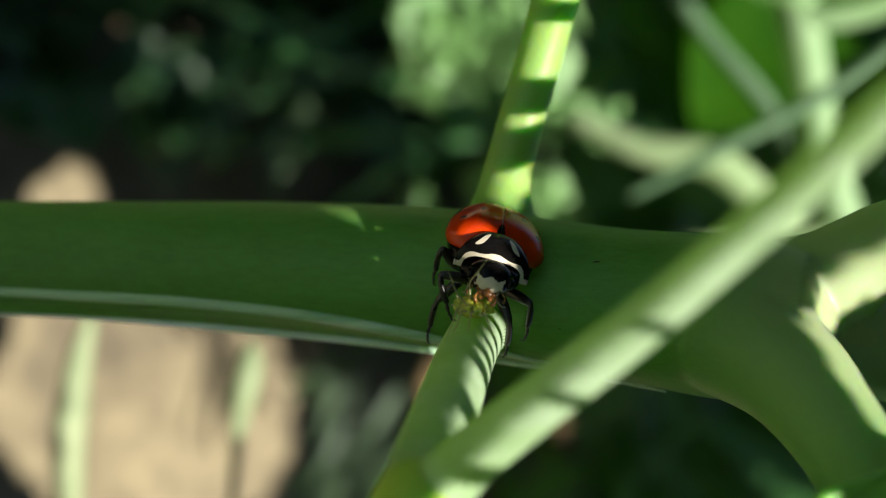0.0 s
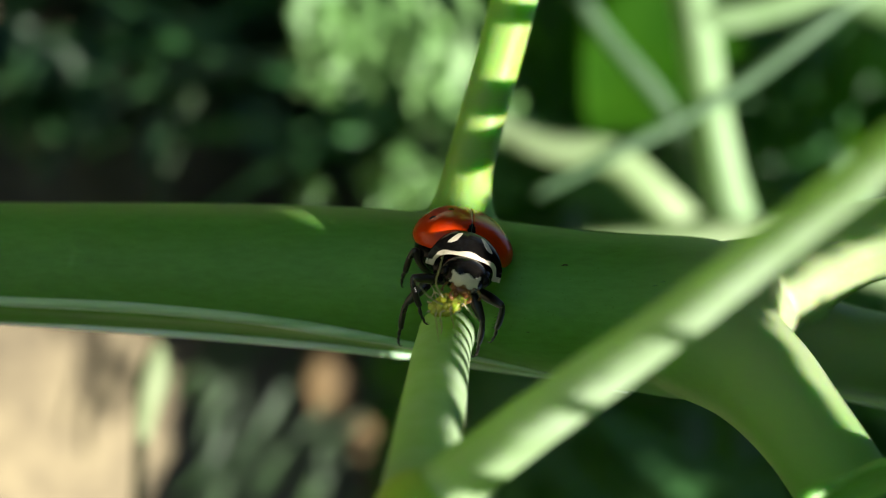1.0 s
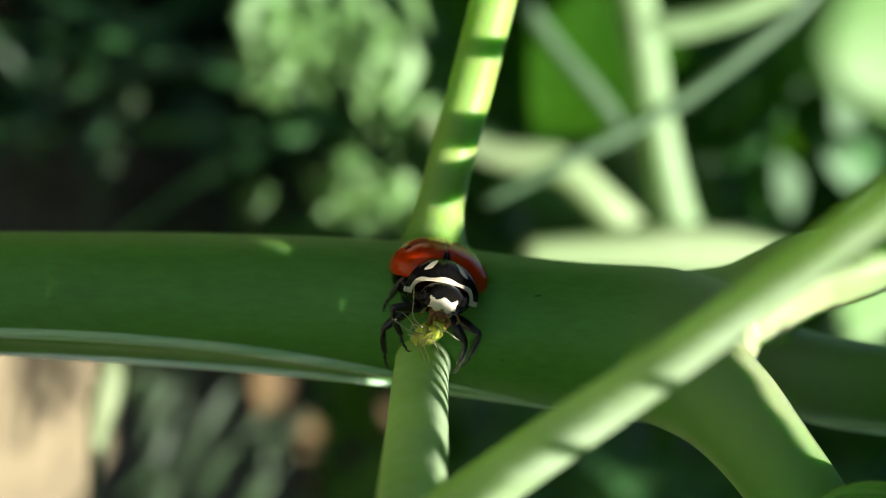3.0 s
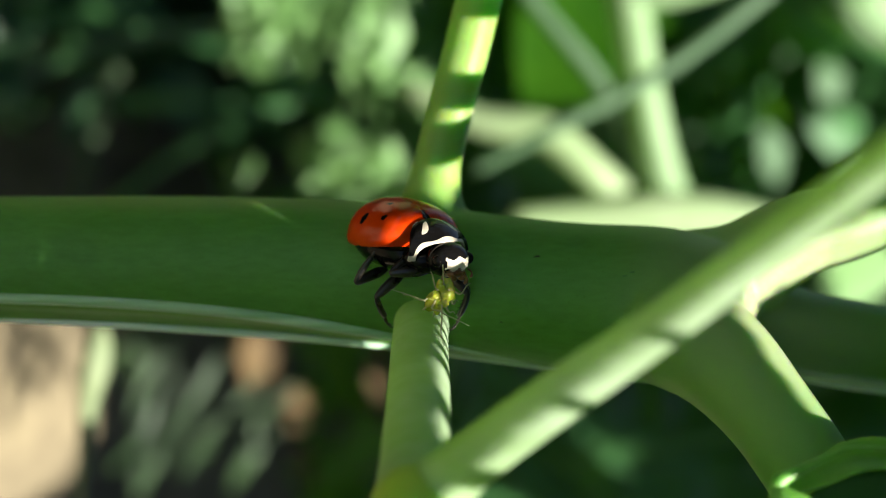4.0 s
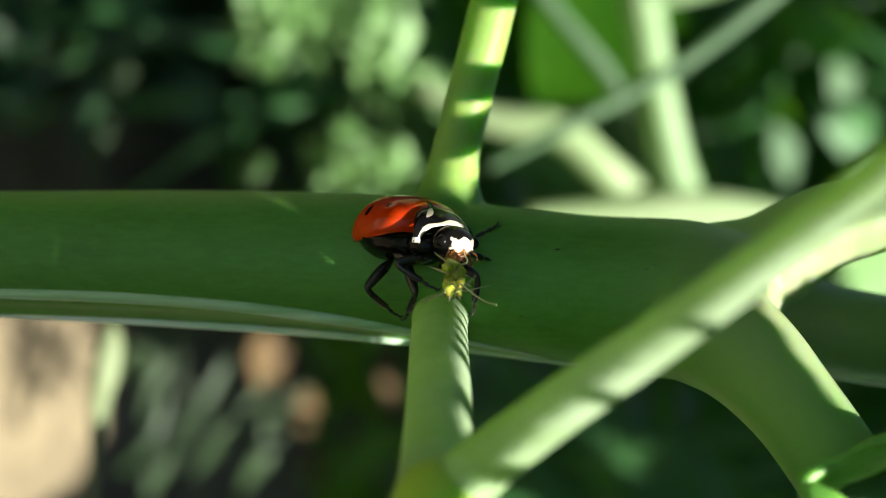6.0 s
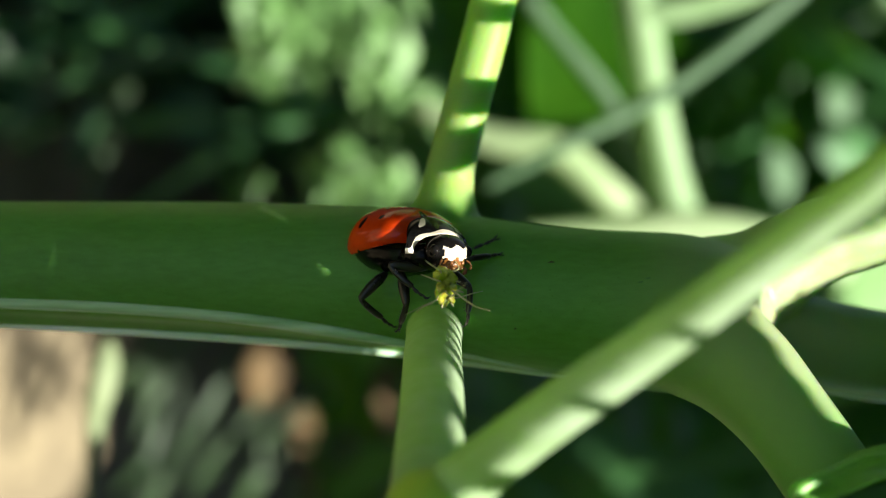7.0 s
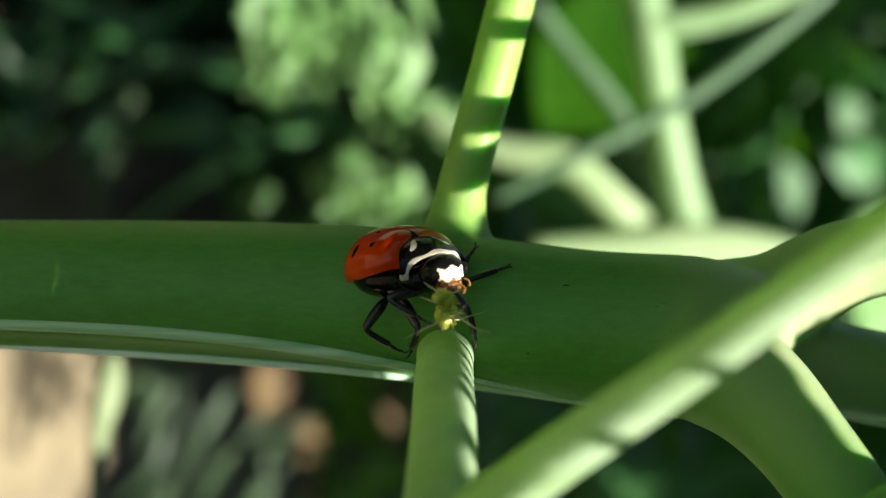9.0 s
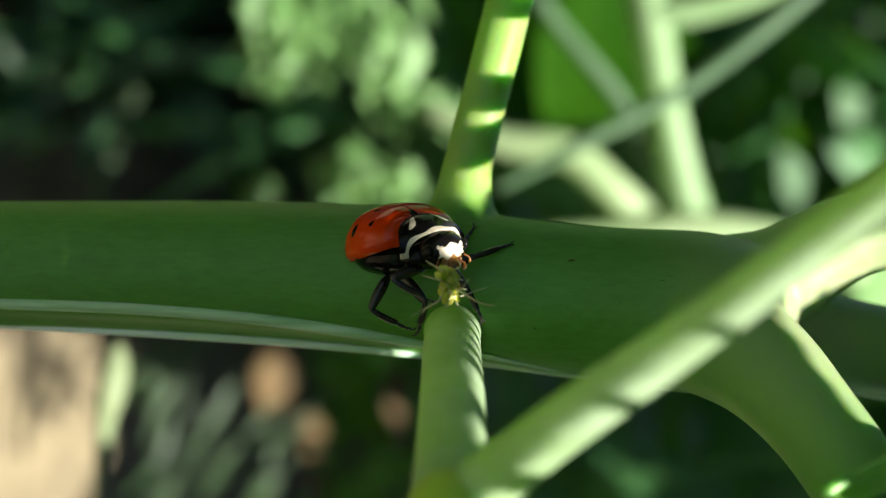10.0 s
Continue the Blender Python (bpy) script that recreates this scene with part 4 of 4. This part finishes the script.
SUNNY = [(*flat(p), r) for p, r in LIT_FAR if p[2] > 20]
rnd = random.Random(5)
places = []
while len(places) < 2600:
    d = rnd.uniform(115, 330)
    x, u = rnd.uniform(-0.30, 0.62) * (d + 47), rnd.uniform(-0.34, 0.34) * (d + 47)
    if x * math.cos(PITCH) - d * math.sin(PITCH) < GROUND / MM + 8:
        continue
    if x / (d + 47) < -0.12 and u < 0:
        continue
    if x < 0 and d < 260:
        fx, fy = flat((x, u, d))
        if min(math.hypot(fx - a, fy - b) - r for a, b, r in SUNNY) < 7:
            continue
    places.append((x, u, d))
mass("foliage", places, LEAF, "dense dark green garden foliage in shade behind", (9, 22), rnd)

# dark leaves added over the soil to stand in for its deep shade
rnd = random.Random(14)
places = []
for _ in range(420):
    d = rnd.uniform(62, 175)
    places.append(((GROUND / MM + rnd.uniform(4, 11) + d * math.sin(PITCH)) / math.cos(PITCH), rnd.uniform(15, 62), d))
mass("shade_cover", places, SHADE_LEAF, "dark green leaves added over the soil in place of deep shade", (6, 14), rnd)

# ---- unseen leaves added overhead to shade the stem ----
def shade(name, label, count, low, high, spread, size, lit, seed, fill=0.0):
    """Leaves square to the sun that keep clear of the light's way to what lies in the sun."""
    rnd = random.Random(seed)
    spots = np.array([(*flat(p), r) for p, r in lit])
    verts, faces = [], []
    made = tried = 0
    close = []
    if fill:
        for i in range(int((spread[0][1] - spread[0][0]) / fill * 0.6)):
            for k in range(int((spread[1][1] - spread[1][0]) / fill)):
                close.append((spread[0][0] + (i + rnd.random()) * fill / 0.6, spread[1][0] + (k + rnd.random()) * fill, sum(spread[2]) / 2))
    while (made < count or close) and tried < count * 14 + len(close):
        tried += 1
        p = close.pop() if close else tuple(rnd.uniform(*s) for s in spread)
        ln = size[0] + (size[1] - size[0]) * rnd.random() ** 2
        w = ln * rnd.uniform(0.22, 0.34)
        turn = rnd.uniform(0, math.pi)
        fx, fy = flat(p)
        if close:
            gap = float((np.hypot(spots[:, 0] - fx, spots[:, 1] - fy) - spots[:, 2]).min())
            if gap < 0.28 * fill:
                continue
            w = min(gap * 0.95, fill * 1.6)
            ln = w * 2.0
        dx, dy = math.cos(turn), math.sin(turn)
        rx, ry = spots[:, 0] - fx, spots[:, 1] - fy
        k = np.clip(rx * dx + ry * dy, -ln / 2, ln / 2)
        if (np.hypot(rx - k * dx, ry - k * dy) < spots[:, 2] + w * (1 - np.abs(k) / ln * 1.6)).any():
            continue
        s = rnd.uniform(low, high)
        for _ in range(30):
            c = at(*p) / MM + ALONG * s
            x, u, d = c.y * math.sin(PITCH) + c.z * math.cos(PITCH), -c.x, c.y * math.cos(PITCH) - c.z * math.sin(PITCH)
            if (d < -62 or x > 0.62 * (d + 62) or abs(u) > 0.5 * (d + 62)) and (x - 2) ** 2 + u ** 2 + (d + 46) ** 2 > 16 ** 2:
                break
            s += 10
        if (x - 2) ** 2 + u ** 2 + (d + 46) ** 2 < 15 ** 2 or (at(*p) / MM + ALONG * s).z < GROUND / MM + 10:
            continue
        made += 1
        c = c * MM
        a = (ACROSS * dx + OVER * dy)
        b = a.cross(ALONG)
        n = ALONG
        ln, w = ln * MM, w * MM
        i = len(verts)
        verts += [c - a * ln * 0.5, c - a * ln * 0.15 + b * w + n * w * 0.3, c - a * ln * 0.1, c - a * ln * 0.15 - b * w + n * w * 0.3,
                  c + a * ln * 0.2 + b * w * 0.8 + n * w * 0.2, c + a * ln * 0.2 - b * w * 0.8 + n * w * 0.2, c + a * ln * 0.22, c + a * ln * 0.5 - n * w * 0.3]
        faces += [(i, i + 1, i + 2), (i, i + 2, i + 3), (i + 1, i + 4, i + 6, i + 2), (i + 2, i + 6, i + 5, i + 3), (i + 4, i + 7, i + 6), (i + 6, i + 7, i + 5)]
    me = bpy.data.meshes.new(name)
    me.from_pydata(verts, [], faces)
    me.materials.append(SHADE_LEAF)
    return tagged(new(name, me), label, "foliage", kind="stuff")


# a feathery sprig whose leaflets throw the bars of shade on the branches
sprig = tagged(new("feathery_sprig"), "feathery green sprig on the sunny side of the branches", "sprig")


def shade_bars(marks, reach, long, along, seed, lean=0.0):
    """Leaflets square to the light, one for each mark (place, half width) on a branch that they shade, on a shared stalk."""
    rnd = random.Random(seed)
    side = ALONG.cross(way(*along)).normalized()
    stem = []
    for p, w in marks:
        c = at(*p) + ALONG * reach * MM
        tilt = (side + way(*along) * (lean + rnd.uniform(-0.15, 0.15))).normalized()
        a, b = c - tilt * long * MM * 0.5, c + tilt * long * MM * 0.5
        w *= MM
        bm = bmesh.new()
        tube(bm, [a, a.lerp(b, 0.35) + ALONG * 0.2 * MM, b.lerp(a, 0.25), b], [w * 0.7, w, w, w * 0.4], 4, 10, up=ALONG, shape=lambda s, q: 1.0 if abs(math.sin(q)) > 0.5 else 0.5)
        part("leaflet", bm, LEAF, sprig)
        stem.append(a)
    bm = bmesh.new()
    tube(bm, stem, [0.22 * MM] * len(stem), 3, 8, up=ALONG)
    part("stalk", bm, LEAF, sprig)


shade_bars([((0.23, -2.79, -2.20), 0.13), ((0.24, -3.27, -3.20), 0.14), ((0.26, -3.75, -4.00), 0.13), ((0.27, -4.15, -4.70), 0.20), ((0.27, -4.75, -5.60), 0.30), ((0.10, -5.80, -8.20), 0.50)], 22, 5.0, (0, -0.31, -0.95), 1)
shade_bars([((2.06, 9.50, 1.80), 0.42), ((1.06, 6.15, 1.60), 0.72), ((0.66, 4.40, 1.40), 0.50), ((0.62, 3.60, 1.20), 0.34)], 24, 6.0, (0.25, 1, 0), 2, -0.45)
shade_bars([((0.94, -6.35, -12.20), 0.35), ((3.70, -4.11, -13.62), 0.20), ((6.12, -2.14, -15.12), 0.20)], 24, 5.0, (0.7, 0.55, -0.4), 3)

# unseen leaflets, placed only to cut off the sun round the lit parts
shade("shade_leaves", "unseen fine leaflets added overhead to shade the stem", 4000, 44, 62, ((-48, 26), (-7.5, 9.5), (-2, 2)), (0.6, 3.2), LIT, 3, 0.42)
shade("shade_leaves", "unseen small leaflets added to close gaps in the stem's shade", 300, 44, 60, ((-24, -1.5), (-2.0, 1.8), (-1.4, -0.6)), (0.4, 0.9), LIT, 17, 0.22)
# unseen leaf layers, added to darken the ground and plants behind
shade("shade_canopy", "unseen leaves added overhead to shade the background", 6500, 150, 230, ((-200, 110), (-95, 120), (95, 125)), (5, 26), LIT_FAR, 4, 4.0)
shade("shade_canopy", "unseen taller leaves added to shade the far background", 2600, 150, 260, ((100, 460), (-300, 130), (95, 125)), (24, 70), LIT_FAR, 6)
shade("shade_canopy", "unseen leaves added to shade the bare bed", 1200, 150, 230, ((-120, -20), (10, 60), (85, 150)), (6, 16), LIT_FAR, 12, 3.0)
shade("shade_canopy", "unseen small leaves added to close gaps in the background's shade", 200, 150, 220, ((-14, 52), (-10, 30), (58, 64)), (2, 6), LIT_FAR, 9, 1.3)


def between(rows, t):
    """The places of the rows (seconds, place, place) at t, eased from row to row."""
    for (a, *p), (b, *q) in zip(rows, rows[1:]):
        if t <= b:
            k = max(0.0, (t - a) / (b - a))
            return [Vector(i).lerp(Vector(j), k * k * (3 - 2 * k)) for i, j in zip(p, q)]
    return [Vector(i) for i in rows[-1][1:]]


def motions():
    walk(beetle, [(t, frame_of(p, f, u)) for t, p, f, u in BEETLE])
    walk(aphid, [(t, frame_of(p, f, u)) for t, p, f, u in APHID_PATH])
    times = sorted({row[0] for row in BEETLE} | {row[0] for _, feet in STEPS for row in feet})
    walks = [([], []) for _ in BEETLE_LEGS]
    for t in times:
        scene.frame_set(frame(t))
        inside = beetle.matrix_basis.inverted()
        for (hip, feet), (one, two) in zip(STEPS, walks):
            knee, foot = [inside @ at(*p) / MM for p in between(feet, t)]
            thigh, shin = bent(Vector(hip), foot, knee - Vector(hip))
            one.append((t, thigh))
            two.append((t, shin))
    for (thigh, shin), (one, two) in zip(BEETLE_LEGS, walks):
        walk(thigh, one)
        walk(shin, two)


motions()
